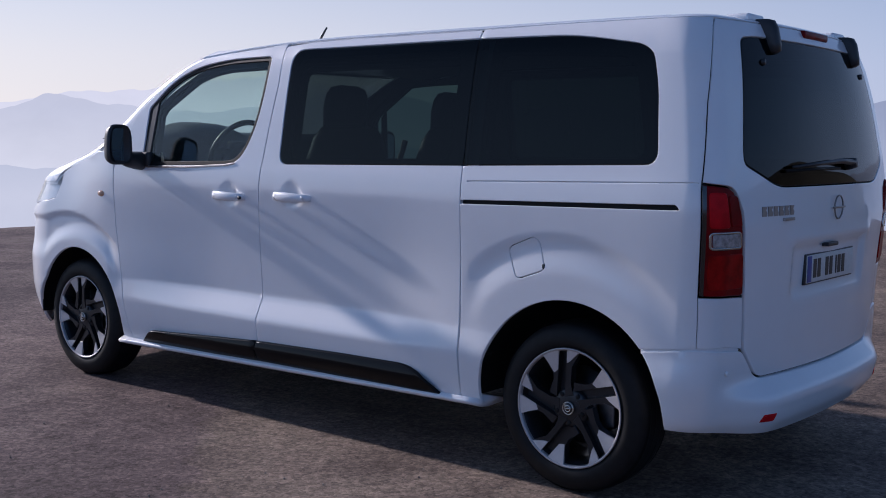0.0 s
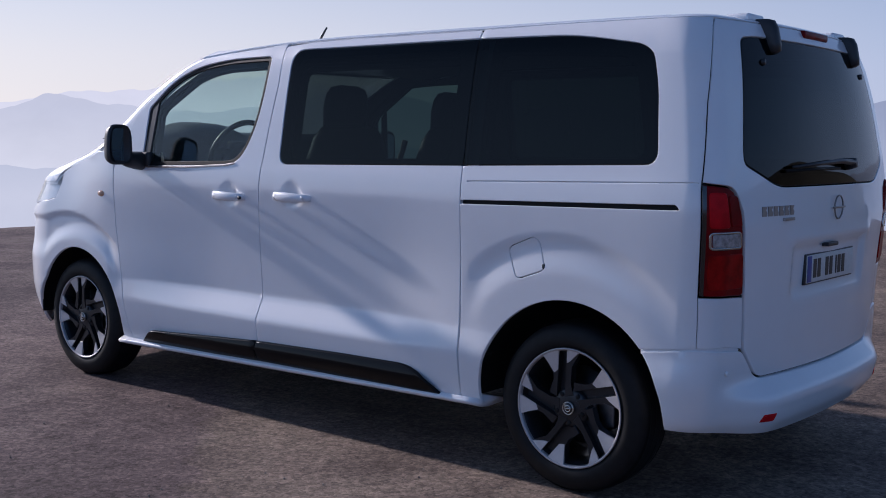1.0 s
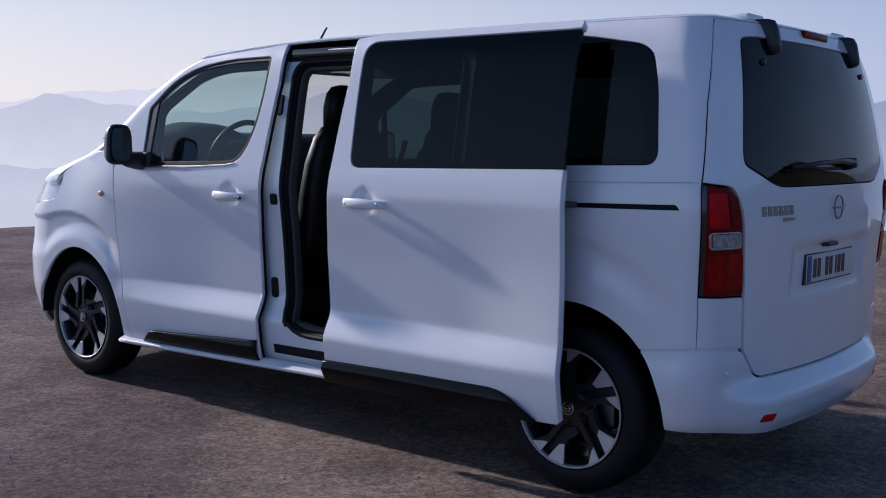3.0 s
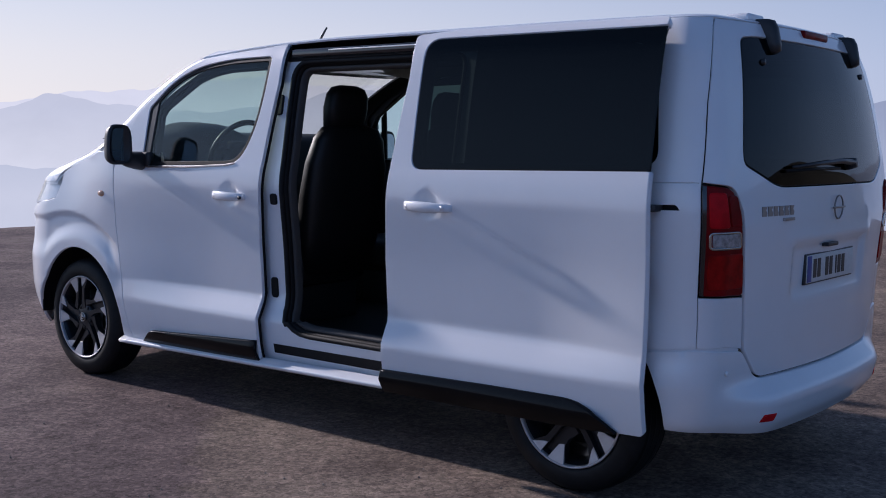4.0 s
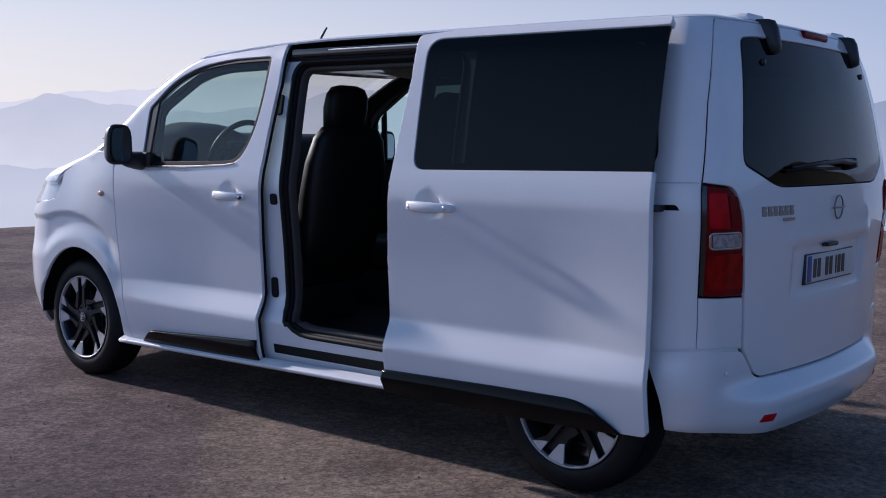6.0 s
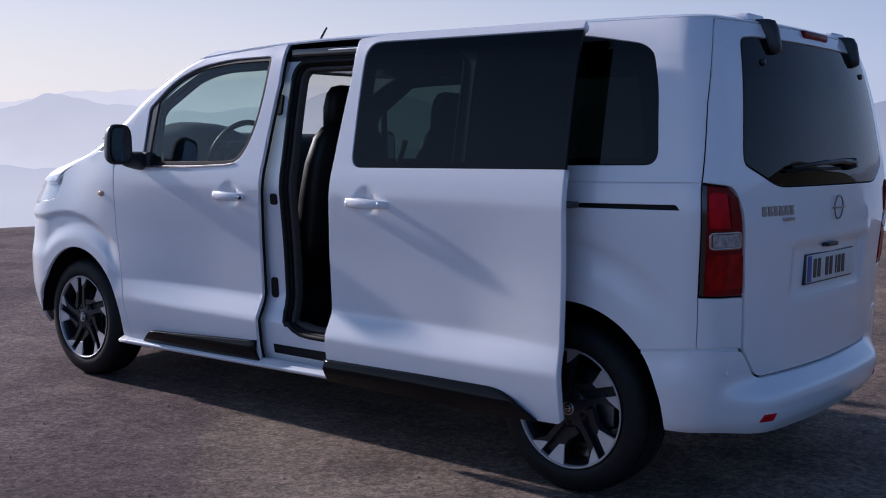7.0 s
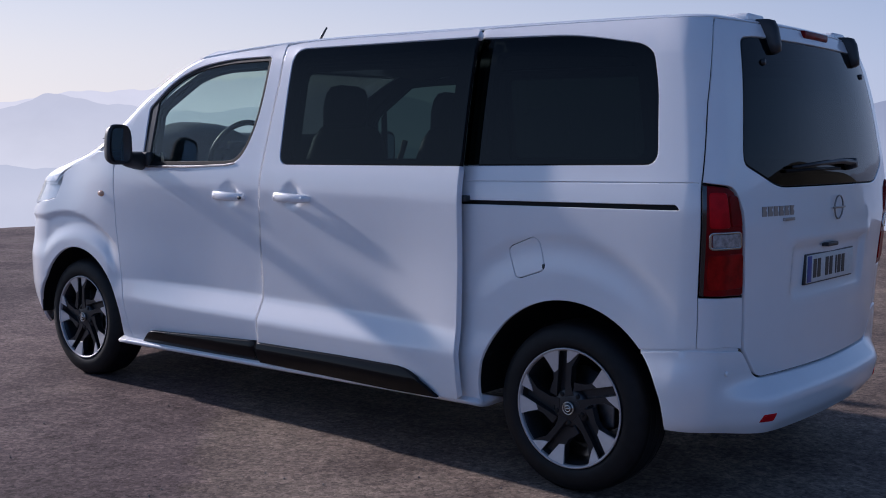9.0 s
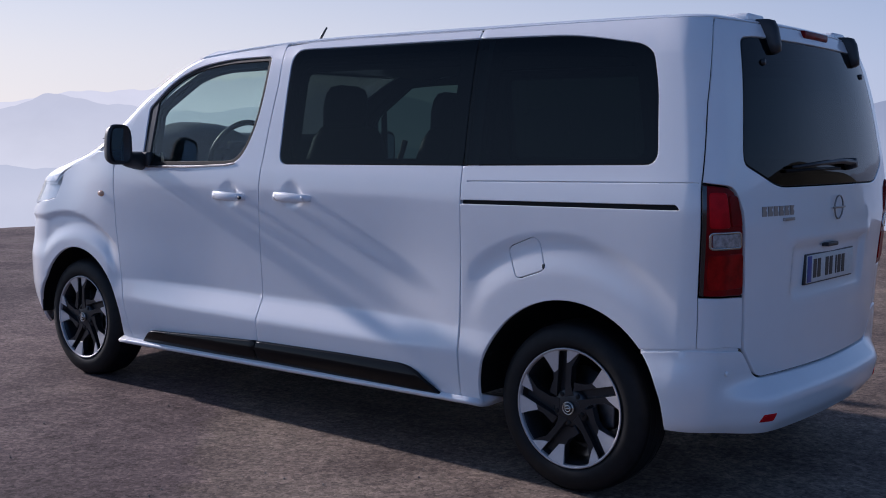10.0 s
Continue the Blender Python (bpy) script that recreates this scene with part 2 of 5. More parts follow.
def triangulate(loops, step):
    """Triangles between the loops, with a grid of points inside."""
    from mathutils import geometry
    verts, edges = [], []
    for lp in loops:
        s = len(verts)
        verts += lp
        edges += [(s + i, s + (i + 1) % len(lp)) for i in range(len(lp))]
    xs, ys = [v.x for v in loops[0]], [v.y for v in loops[0]]
    border = np.array([(v.x, v.y) for v in verts])
    nx, ny = int((max(xs) - min(xs)) / step) + 1, int((max(ys) - min(ys)) / step) + 1
    for i in range(nx + 1):
        for j in range(ny + 1):
            x, y = min(xs) + (i + 0.5 * (j % 2)) * step, min(ys) + j * step * 0.92
            if inside(loops, x, y) and ((border - (x, y)) ** 2).sum(1).min() > (0.45 * step) ** 2:
                verts.append(Vector((x, y)))
    vs, _, fs, *_ = geometry.delaunay_2d_cdt(verts, edges, [], 0, 1e-6)
    keep = []
    for f in fs:
        c = (vs[f[0]] + vs[f[1]] + vs[f[2]]) / 3
        if abs((vs[f[1]] - vs[f[0]]).cross(vs[f[2]] - vs[f[0]])) < 4e-6:
            continue
        if inside(loops, c.x, c.y):
            keep.append(f)
    return vs, keep


def panel(name, shape, mat, parent, holes=(), side=1, depth=0.0, thick=0.016, gap=0.002, step=0.035, label="", extra=None, lip=0.0016):
    """A pressed sheet panel on the van's skin, cut along an outline, with turned-in rounded edges."""
    loops = [inset(shape, gap)] + [inset(h, -gap) for h in holes]
    far = [inset(loops[0], lip + 0.0015)] + [inset(h, -lip - 0.0015) for h in loops[1:]]
    near = [inset(loops[0], lip)] + [inset(h, -lip) for h in loops[1:]]
    vs, fs = triangulate(far, step)
    bm = bmesh.new()
    at = lambda v, d: bm.verts.new(skin_point(v.x, v.y, depth + d, side, extra))
    bv = [at(v, 0) for v in vs]
    for f in fs:
        try:
            bm.faces.new([bv[i] for i in f])
        except ValueError:
            pass
    look_up = {}
    for v, b in zip(vs, bv):
        look_up[(round(v.x, 5), round(v.y, 5))] = b
    for fl, nl, ol in zip(far, near, loops):
        r0 = [look_up.get((round(v.x, 5), round(v.y, 5))) or at(v, 0) for v in fl]
        r1 = [at(v, 0) for v in nl]
        r2 = [at(v, lip) for v in ol]
        r3 = [at(v, thick) for v in ol]
        for a, b in ((r0, r1), (r1, r2), (r2, r3)):
            for i in range(len(a)):
                j = (i + 1) % len(a)
                if len({a[i], a[j], b[j], b[i]}) == 4:
                    try:
                        bm.faces.new((a[i], a[j], b[j], b[i]))
                    except ValueError:
                        pass
    loose = [v for v in bm.verts if not v.link_faces]
    bmesh.ops.delete(bm, geom=loose, context="VERTS")
    return part(name, bm, mat, parent, label)


def grid_mesh(bm, rows, close=False):
    vs = [[bm.verts.new(p) for p in r] for r in rows]
    for a, b in zip(vs, vs[1:]):
        n = len(a)
        for i in range(n if close else n - 1):
            j = (i + 1) % n
            bm.faces.new((a[i], a[j], b[j], b[i]))
    return vs


def box(bm, lo, hi, bevel=0.0, seg=2, m=None):
    lo, hi = Vector(lo), Vector(hi)
    r = bmesh.ops.create_cube(bm, size=1.0, matrix=Matrix.Translation((lo + hi) / 2) @ Matrix.Diagonal((*(hi - lo), 1)))
    vs = r["verts"]
    if bevel:
        g = list({e for v in vs for e in v.link_edges})
        o = bmesh.ops.bevel(bm, geom=g, offset=bevel, segments=seg, affect="EDGES", profile=0.6)
        vs = list({v for f in o["faces"] for v in f.verts} | {v for v in vs if v.is_valid})
    if m is not None:
        bmesh.ops.transform(bm, matrix=m, verts=[v for v in vs if v.is_valid])
    return bm


def rounded_box(lo, hi, bevel, seg=3, m=None):
    return box(bmesh.new(), lo, hi, bevel, seg, m)


def tube(bm, pts, r, sides=10, cap=True):
    """A round bar along points; r is one radius or one for each point."""
    pts = [Vector(p) for p in pts]
    rows, up = [], None
    for i, p in enumerate(pts):
        d = (pts[min(i + 1, len(pts) - 1)] - pts[max(i - 1, 0)]).normalized()
        up = up or (Vector((0, 0, 1)) if abs(d.z) < 0.9 else Vector((1, 0, 0)))
        a = d.cross(up).normalized()
        b = a.cross(d)
        up = b
        k = r[i] if isinstance(r, (list, tuple)) else r
        rows.append([p + (a * math.cos(t) + b * math.sin(t)) * k for t in (2 * math.pi * j / sides for j in range(sides))])
    vs = grid_mesh(bm, rows, True)
    if cap:
        bm.faces.new(vs[0])
        bm.faces.new(vs[-1])
    return bm


def lathe(bm, profile, n=64, closed=False):
    """Turn (radius, y) points round the y axis."""
    rows = [[Vector((r * math.cos(2 * math.pi * j / n), y, r * math.sin(2 * math.pi * j / n))) for j in range(n)] for r, y in profile]
    if closed:
        rows.append(rows[0])
    vs = grid_mesh(bm, rows, True)
    bmesh.ops.remove_doubles(bm, verts=bm.verts, dist=1e-6)
    return bm


def prism(bm, pts, y0, y1, bevel=0.0):
    """A plate from (x, z) corners between two y; bevel narrows the outer face."""
    c = Vector((sum(p[0] for p in pts) / len(pts), sum(p[1] for p in pts) / len(pts)))
    k = [Vector(p) + (c - Vector(p)).normalized() * bevel for p in pts]
    a = [bm.verts.new((p[0], y0, p[1])) for p in pts]
    b = [bm.verts.new((p[0], y1 - bevel, p[1])) for p in pts]
    d = [bm.verts.new((p.x, y1, p.y)) for p in k]
    n = len(pts)
    for lo, hi in ((a, b), (b, d)):
        for i in range(n):
            bm.faces.new((lo[i], lo[(i + 1) % n], hi[(i + 1) % n], hi[i]))
    bm.faces.new(d)
    bm.faces.new(a)
    return bm


# ---- the van's outer form: a plan outline for every height, x forward, y to its left ----
AXLE_F, HUB_Z, TYRE_R = 3.275, 0.335, 0.335


def smooth(a, b, x):
    t = min(1.0, max(0.0, (x - a) / (b - a)))
    return t * t * (3 - 2 * t)


def table(rows, z):
    """A smooth monotone curve through (z, value) rows."""
    n = len(rows)
    if z <= rows[0][0]:
        return rows[0][1]
    if z >= rows[-1][0]:
        return rows[-1][1]
    for i in range(n - 1):
        z0, v0 = rows[i]
        z1, v1 = rows[i + 1]
        if z <= z1:
            h = z1 - z0
            t, d = (z - z0) / h, (v1 - v0) / h

            def slope(k):
                if k in (0, n - 1):
                    return d
                a = (rows[k][1] - rows[k - 1][1]) / (rows[k][0] - rows[k - 1][0])
                b = (rows[k + 1][1] - rows[k][1]) / (rows[k + 1][0] - rows[k][0])
                return 0 if a * b <= 0 else 2 * a * b / (a + b)
            m0, m1 = slope(i), slope(i + 1)
            return ((2 * t ** 3 - 3 * t * t + 1) * v0 + (t ** 3 - 2 * t * t + t) * h * m0
                    + (3 * t * t - 2 * t ** 3) * v1 + (t ** 3 - t * t) * h * m1)


HALF_WIDTH = ((0.18, 0.87), (0.27, 0.918), (0.36, 0.940), (0.46, 0.9535), (0.495, 0.957), (0.56, 0.956), (0.85, 0.951), (1.05, 0.9555),
              (1.10, 0.956), (1.18, 0.952), (1.222, 0.9465), (1.24, 0.9426), (1.27, 0.9379), (1.50, 0.902), (1.70, 0.863), (1.76, 0.845), (1.80, 0.823), (1.835, 0.788))
FRONT_X = ((0.2, 4.04), (0.45, 4.14), (0.73, 4.156), (0.95, 4.13), (1.05, 4.08), (1.12, 4.00), (1.17, 3.88), (1.22, 3.66), (1.27, 3.42),
           (1.33, 3.24), (1.45, 3.045), (1.57, 2.875), (1.70, 2.635), (1.78, 2.44), (1.84, 2.22))
FRONT_R = ((1.05, 0.56), (1.2, 0.42), (1.35, 0.26), (1.84, 0.22))
REAR_X = ((0.25, -0.60), (0.5, -0.645), (0.9, -0.668), (1.11, -0.678), (1.2, -0.674), (1.5, -0.634), (1.7, -0.590),
          (1.8, -0.555), (1.86, -0.515))
REAR_R = ((0.3, 0.13), (1.2, 0.12), (1.7, 0.118), (1.85, 0.105))


def half_width(x, z):
    y = table(HALF_WIDTH, z)
    # the hollow along the doors, which runs out forward and fades rearward
    along = smooth(3.10, 2.05, x) * (0.25 + 0.75 * smooth(0.45, 1.0, x))
    step = min(1.0, max(0.0, (z - 0.492) / 0.106))
    step = 0.95 * step + 0.05 * smooth(0.0, 1.0, step)
    y -= 0.046 * along * step * min(1.0, max(0.0, (1.12 - z) / 0.52) + 0.02 * smooth(1.18, 1.05, z))
    # the front fender leans in and draws in towards the nose
    y -= 0.002 * smooth(2.95, 3.6, x) + 0.046 * smooth(2.92, 3.45, x) * smooth(0.86, 1.22, z)
    # swage round each wheel arch
    r = math.hypot(x - AXLE_F, z - HUB_Z)
    if r < 0.80 and z > 0.2:
        # the front fender's crisp fold, a hollow band inside it and the flared lip
        fold = math.hypot(x - 3.36, z - 0.161)
        step = -0.014 * smooth(0.774, 0.752, fold) + 0.020 * smooth(0.540, 0.450, r)
        y += step * smooth(0.42, 0.62, z) * smooth(2.86, 2.98, x) * (1 - 0.65 * smooth(3.5, 3.75, x))
    r = math.hypot(x - 0.04, z - HUB_Z)
    if r < 0.72 and z > 0.2:
        # round the rear arch: a step in, a face that comes out again, the lip
        step = -0.009 * smooth(0.680, 0.640, r) + 0.013 * smooth(0.640, 0.505, r)
        y += step * smooth(0.30, 0.62, z) * smooth(-0.62, -0.16, x) * (1 - smooth(0.38, 0.50, x))
    return y


def roof_seam(x):
    return 1.822 - 0.056 * max(0.0, (x - 1.25) / 1.05) ** 2 - 0.006 * max(0.0, (0.4 - x) / 0.9) ** 2


def surf(u, z):
    """The skin at u along the outline: x itself on the flank, the tail below u = -0.5 (its middle at -1.5), the nose past its bend."""
    if u < -1.500001:
        x, y, zz = surf(-3.0 - u, z)
        return x, -y, zz
    xr, rr = table(REAR_X, z), table(REAR_R, z)
    xc = table(FRONT_X, z) - table(FRONT_R, z)
    if u < -0.30:
        bow = 0.072
        xe = xr + bow
        if u >= -0.5:
            t = (u + 0.30) / -0.20
            x = -0.30 + (xe + rr + 0.30) * t
            return x, half_width(x, z) - 0.004 * t * t, z
        w = half_width(xe + rr, z) - 0.004
        a0 = math.atan(0.008 / (-0.30 - xe - rr))
        big = rr / (1 - math.sin(a0))
        if u >= -0.7:
            a = a0 + (-0.5 - u) / 0.2 * (math.pi / 2 - a0)
            return xe + rr - big * (math.sin(a) - math.sin(a0)), w - big * (math.cos(a0) - math.cos(a)), z
        s = 1 - (-0.7 - u) / 0.8
        y = (w - big * math.cos(a0)) * s
        return xe - bow * (1 - s ** 2.4), y, z
    if u > xc:
        rf, w = table(FRONT_R, z), half_width(xc, z)
        v = u - xc
        if v > 1.200001:
            x, y, zz = surf(xc + 2.4 - v, z)
            return x, -y, zz
        bow = 0.05
        if v <= 0.4:
            a = v / 0.4 * math.pi / 2
            return xc + (rf - bow) * math.sin(a), w - rf * (1 - math.cos(a)), z
        s = 1 - (v - 0.4) / 0.8
        return xc + rf - bow + bow * (1 - s * s), (w - rf) * s, z
    return u, half_width(u, z), z


def nose(z):
    """u at which the flank begins to bend round to the front."""
    return table(FRONT_X, z) - table(FRONT_R, z)


def flank(x, z):
    """u of a point of the flank with this x, also where the tail begins to bend in."""
    if x > -0.30:
        return x
    return -0.30 - 0.20 * (-0.30 - x) / (-0.30 - (table(REAR_X, z) + 0.072 + table(REAR_R, z)))


# ---- the land: a paved mountain plateau, a hazy valley and ridges ----
def ground():
    bm = bmesh.new()
    n = 96
    rim = []
    for i in range(n):
        a = 2 * math.pi * i / n
        # the paving breaks off about 14 m ahead of the van and runs on behind the viewer
        r = 18 + 40 * smooth(-0.2, 0.9, math.sin(a)) + 14 * smooth(0.2, 1.0, -math.cos(a))
        x, y = r * math.cos(a), r * math.sin(a)
        x = min(x, 13.7)
        y = max(y, -14.6 - 0.06 * x)
        rim.append((x + 0.25 * noise.noise((i * 0.7, 0, 0)), y + 0.25 * noise.noise((0, i * 0.7, 3))))
    rows = []
    for k in (0.0, 0.08, 0.16, 0.26, 0.4, 0.6, 0.8, 0.96, 1.0):
        rows.append([Vector((1 + (x - 1) * k, y * k, (0.0 if k < 0.9 else -0.012 if k < 1 else -0.05))) for x, y in rim])
    rows.append([Vector((x * 1.12, y * 1.12, -1.6)) for x, y in rim])
    rows.append([Vector((x * 2.5, y * 2.5, -30)) for x, y in rim])
    grid_mesh(bm, rows[1:], True)
    c = bm.verts.new((1, 0, 0))
    bm.verts.ensure_lookup_table()
    for i in range(n):
        bm.faces.new((bm.verts[i], bm.verts[(i + 1) % n], c))
    tagged(link("ground", bm, ASPHALT), "worn dark asphalt of a mountain-top plateau", "asphalt", kind="structure")


def pebbles():
    """Loose chips of stone on the paving."""
    rng = random.Random(5)
    bm = bmesh.new()
    for i in range(900):
        x, y = rng.uniform(-1.5, 7), rng.uniform(0.9, 4.6)
        r = 0.0020 + 0.0035 * rng.random() ** 3
        q = Euler((rng.random() * 6, rng.random() * 6, rng.random() * 6)).to_matrix().to_4x4()
        bmesh.ops.create_icosphere(bm, subdivisions=1, radius=r, matrix=Matrix.Translation((x, y, r * 0.45)) @ q @ Matrix.Diagonal((1.3, 0.9, 0.7, 1)))
    tagged(link("gravel", bm, STONE, flat=True), "loose stone chips lying on the asphalt", "gravel", kind="stuff")


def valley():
    # a glowing disc far below; its haze is only emission colour
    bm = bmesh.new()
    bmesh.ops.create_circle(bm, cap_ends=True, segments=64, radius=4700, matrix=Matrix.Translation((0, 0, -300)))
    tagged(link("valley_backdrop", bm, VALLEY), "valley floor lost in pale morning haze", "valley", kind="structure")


def ridge(name, dist, base, rise, seed, mat, label, peaks):
    """A mountain chain round the plateau: a sloping strip whose crest follows noise."""
    bm = bmesh.new()
    rows, n = [], 1440
    for i in range(n + 1):
        deg = -180 + 360 * i / n
        a = radians(deg)
        d = Vector((math.cos(a), math.sin(a), 0))
        h = 0.55 * noise.noise((d.x * 2.2 + seed, d.y * 2.2, 0)) + 0.34 * noise.noise((d.x * 7 + seed, d.y * 7, 4)) \
            + 0.25 * noise.noise((d.x * 19 + seed, d.y * 19, 9)) + 0.15 * noise.noise((d.x * 48, d.y * 48, seed)) + 0.07 * noise.noise((d.x * 110, d.y * 110, seed))
        top = base + rise * h + sum(k * math.exp(-((deg - c) / w) ** 2) for c, w, k in peaks)
        col = []
        for k in range(7):
            s = k / 6
            back = dist * (1 - 0.22 * (1 - s))
            jag = 0.06 * rise * noise.noise((d.x * 20 + seed, d.y * 20, s * 3)) * (1 - s)
            col.append(d * back + Vector((0, 0, -300 + (top + 300) * s ** 1.3 + jag)))
        rows.append(col)
    grid_mesh(bm, rows)
    tagged(link(name, bm, mat), label, "mountains", kind="structure")


def near_hill():
    """A bare brown hill behind the plateau, away from the sun; the tailgate's glass mirrors it."""
    bm = bmesh.new()
    rows = []
    for i in range(41):
        x = -150 + 130 * i / 40
        rows.append([Vector((x, y, -14 + 27 * math.exp(-((x + 70) / 60) ** 2 - ((y + 100) / 45) ** 2) + 2.5 * noise.noise((x * 0.05, y * 0.05, 1)))) for y in [-170 + 140 * j / 40 for j in range(41)]])
    grid_mesh(bm, rows)
    tagged(link("hill_backdrop", bm, NEAR_HILL), "bare brown hillside beyond the plateau", "hill", kind="structure")


# ---- the van ----
def arc(cx, cz, r, a0, a1, n=26):
    return [(cx + r * math.cos(radians(a0 + (a1 - a0) * i / n)), cz + r * math.sin(radians(a0 + (a1 - a0) * i / n))) for i in range(n + 1)]


SEAM_F = [(2.905, 1.188), (2.894, 0.88), (2.845, 0.576), (2.79, 0.262)]                      # fender to front door
SEAM_M = [(1.672, 1.815), (1.672, 1.62), (1.696, 1.45), (1.727, 1.215), (1.757, 0.86), (1.757, 0.283)]  # front door to sliding door
REAR_EDGE = 0.515                                                                           # sliding door to quarter panel
WIN_SLIDE = [(1.604, 1.777, 0.075), (REAR_EDGE, 1.777), (REAR_EDGE, 1.262), (1.607, 1.243, 0.055)]
WIN_FRONT = [(2.66, 1.214, 0.02), (2.645, 1.512, 0.02), (2.475, 1.648, 0.1), (2.29, 1.718, 0.15), (2.06, 1.748, 0.15), (1.752, 1.753, 0.03),
             (1.762, 1.58, 0.1), (1.80, 1.40, 0.12), (1.90, 1.235, 0.11)]
WIN_QUARTER = [(REAR_EDGE, 1.777), (0.05, 1.771, 0.12), (-0.290, 1.716, 0.09), (-0.352, 1.58, 0.1), (-0.374, 1.284, 0.06), (REAR_EDGE, 1.263)]
TAIL_EDGE = [(-0.645, 1.8170), (-0.636, 1.785), (-0.585, 1.508), (-0.557, 1.222)]


def wheel(name, x, y, side, parent):
    w = new(name)
    w.parent = parent
    w.matrix_basis = pose(x, y, HUB_Z, 0, 0, 0 if side > 0 else 180)
    w["label"] = "alloy wheel with machined spoke tips and low-profile tyre"
    # y points outward here
    t = [(0.222, -0.205), (0.245, -0.215), (0.300, -0.212), (0.322, -0.198), (0.333, -0.165), (0.335, -0.11), (0.333, -0.05),
         (0.322, -0.018), (0.300, -0.003), (0.272, 0.003), (0.250, 0.002), (0.239, -0.004), (0.233, -0.012), (0.226, -0.03), (0.222, -0.09)]
    bm = lathe(bmesh.new(), t, 72, True)
    tyre = part("tyre", bm, RUBBER, w, "black tyre with moulded sidewall ribs")
    bm = bmesh.new()
    for k in range(4):
        r = 0.335 + 0.0006
        lathe(bm, [(r, -0.175 + k * 0.042), (r + 0.001, -0.172 + k * 0.042), (r + 0.001, -0.167 + k * 0.042), (r, -0.164 + k * 0.042)], 72)
    part("tread_rib", bm, RUBBER, tyre)
    bm = lathe(bmesh.new(), [(0.232, -0.020), (0.236, -0.008), (0.236, 0.001), (0.232, 0.000), (0.226, -0.010), (0.220, -0.020), (0.212, -0.04), (0.205, -0.09), (0.205, -0.2), (0.215, -0.2), (0.222, -0.1)], 96, True)
    rim = part("rim", bm, DARK_ALLOY, w)
    bm = lathe(bmesh.new(), [(0.2362, -0.0010), (0.2350, 0.0022), (0.2300, 0.0012), (0.2262, -0.0020), (0.2245, -0.0060), (0.2235, -0.0140)], 96)
    part("rim_edge", bm, RIM_EDGE, w, "bright machined rim edge")
    # five split spokes that sweep past the hub: two dark ribs along a slot, each with a machined tip
    R = 0.236
    for k in range(5):
        turn = Matrix.Rotation(radians(72 * k - 3) * side, 4, "Y")
        at = lambda pts: [(-q[0] * R * side, q[1] * R) for q in pts]
        bm = bmesh.new()
        prism(bm, at([(-0.255, 0.93), (-0.545, 0.80), (-0.345, 0.535), (-0.335, 0.40), (-0.40, 0.18), (-0.255, 0.14)]), -0.045, -0.010, 0.003)
        prism(bm, at([(-0.105, 0.95), (-0.105, 0.16), (0.06, 0.22), (-0.005, 0.40), (-0.005, 0.70), (0.12, 0.93)]), -0.045, -0.010, 0.003)
        prism(bm, at([(-0.26, 0.93), (-0.26, 0.18), (-0.10, 0.18), (-0.10, 0.93)]), -0.055, -0.036, 0.001)
        bmesh.ops.transform(bm, matrix=turn, verts=bm.verts)
        spoke = part("spoke", bm, DARK_ALLOY, w, flat=True)
        for tip in ([(-0.262, 0.935), (-0.262, 0.60), (-0.335, 0.53), (-0.435, 0.655), (-0.560, 0.795), (-0.42, 0.875)], [(-0.098, 0.968), (-0.098, 0.735), (-0.03, 0.785), (0.130, 0.950)]):
            bm = bmesh.new()
            prism(bm, at(tip), -0.012, -0.0035, 0.0008)
            for v in bm.verts:
                v.co.y -= 0.10 * (0.21 - math.hypot(v.co.x, v.co.z))
            bmesh.ops.transform(bm, matrix=turn, verts=bm.verts)
            part("spoke_tip", bm, ALLOY, spoke, "machined bright spoke tip", flat=True)
        bm = bmesh.new()
        b = radians(270 + 72 * k)
        lathe(bm, [(0.0, -0.010), (0.0085, -0.010), (0.0100, -0.0125), (0.0105, -0.03)], 14)
        bmesh.ops.transform(bm, matrix=Matrix.Translation((-0.060 * math.cos(b) * side, 0, 0.060 * math.sin(b))), verts=bm.verts)
        part("wheel_bolt", bm, SEAL, w)
    bm = lathe(bmesh.new(), [(0.0, -0.011), (0.030, -0.011), (0.066, -0.0135), (0.078, -0.020), (0.080, -0.06)], 48)
    part("hub", bm, DARK_ALLOY, w)
    bm = lathe(bmesh.new(), [(0.0, 0.0035), (0.020, 0.0025), (0.0225, -0.002)], 40)
    cap = part("hub_cap", bm, GLOSS_BLACK, w, "round hub cap with silver ring")
    bm = lathe(bmesh.new(), [(0.0225, -0.010), (0.0265, -0.001), (0.0245, 0.003), (0.0215, 0.001)], 40)
    part("cap_ring", bm, SILVER, cap)
    bm = bmesh.new()
    box(bm, (-0.013, 0.002, -0.002), (0.013, 0.0045, 0.002), m=Matrix.Rotation(0.2, 4, "Y"))
    lathe(bm, [(0.0105, 0.003), (0.0125, 0.0042), (0.0135, 0.003)], 30)
    part("badge", bm, SILVER, cap)
    bm = lathe(bmesh.new(), [(0.0, -0.075), (0.07, -0.075), (0.07, -0.095), (0.152, -0.095), (0.152, -0.118), (0.05, -0.118)], 64)
    part("brake_disc", bm, STEEL, w)
    bm = rounded_box((-0.165, -0.13, -0.07), (-0.085, -0.072, 0.07), 0.012)
    part("brake_caliper", bm, STEEL, w)
    return w


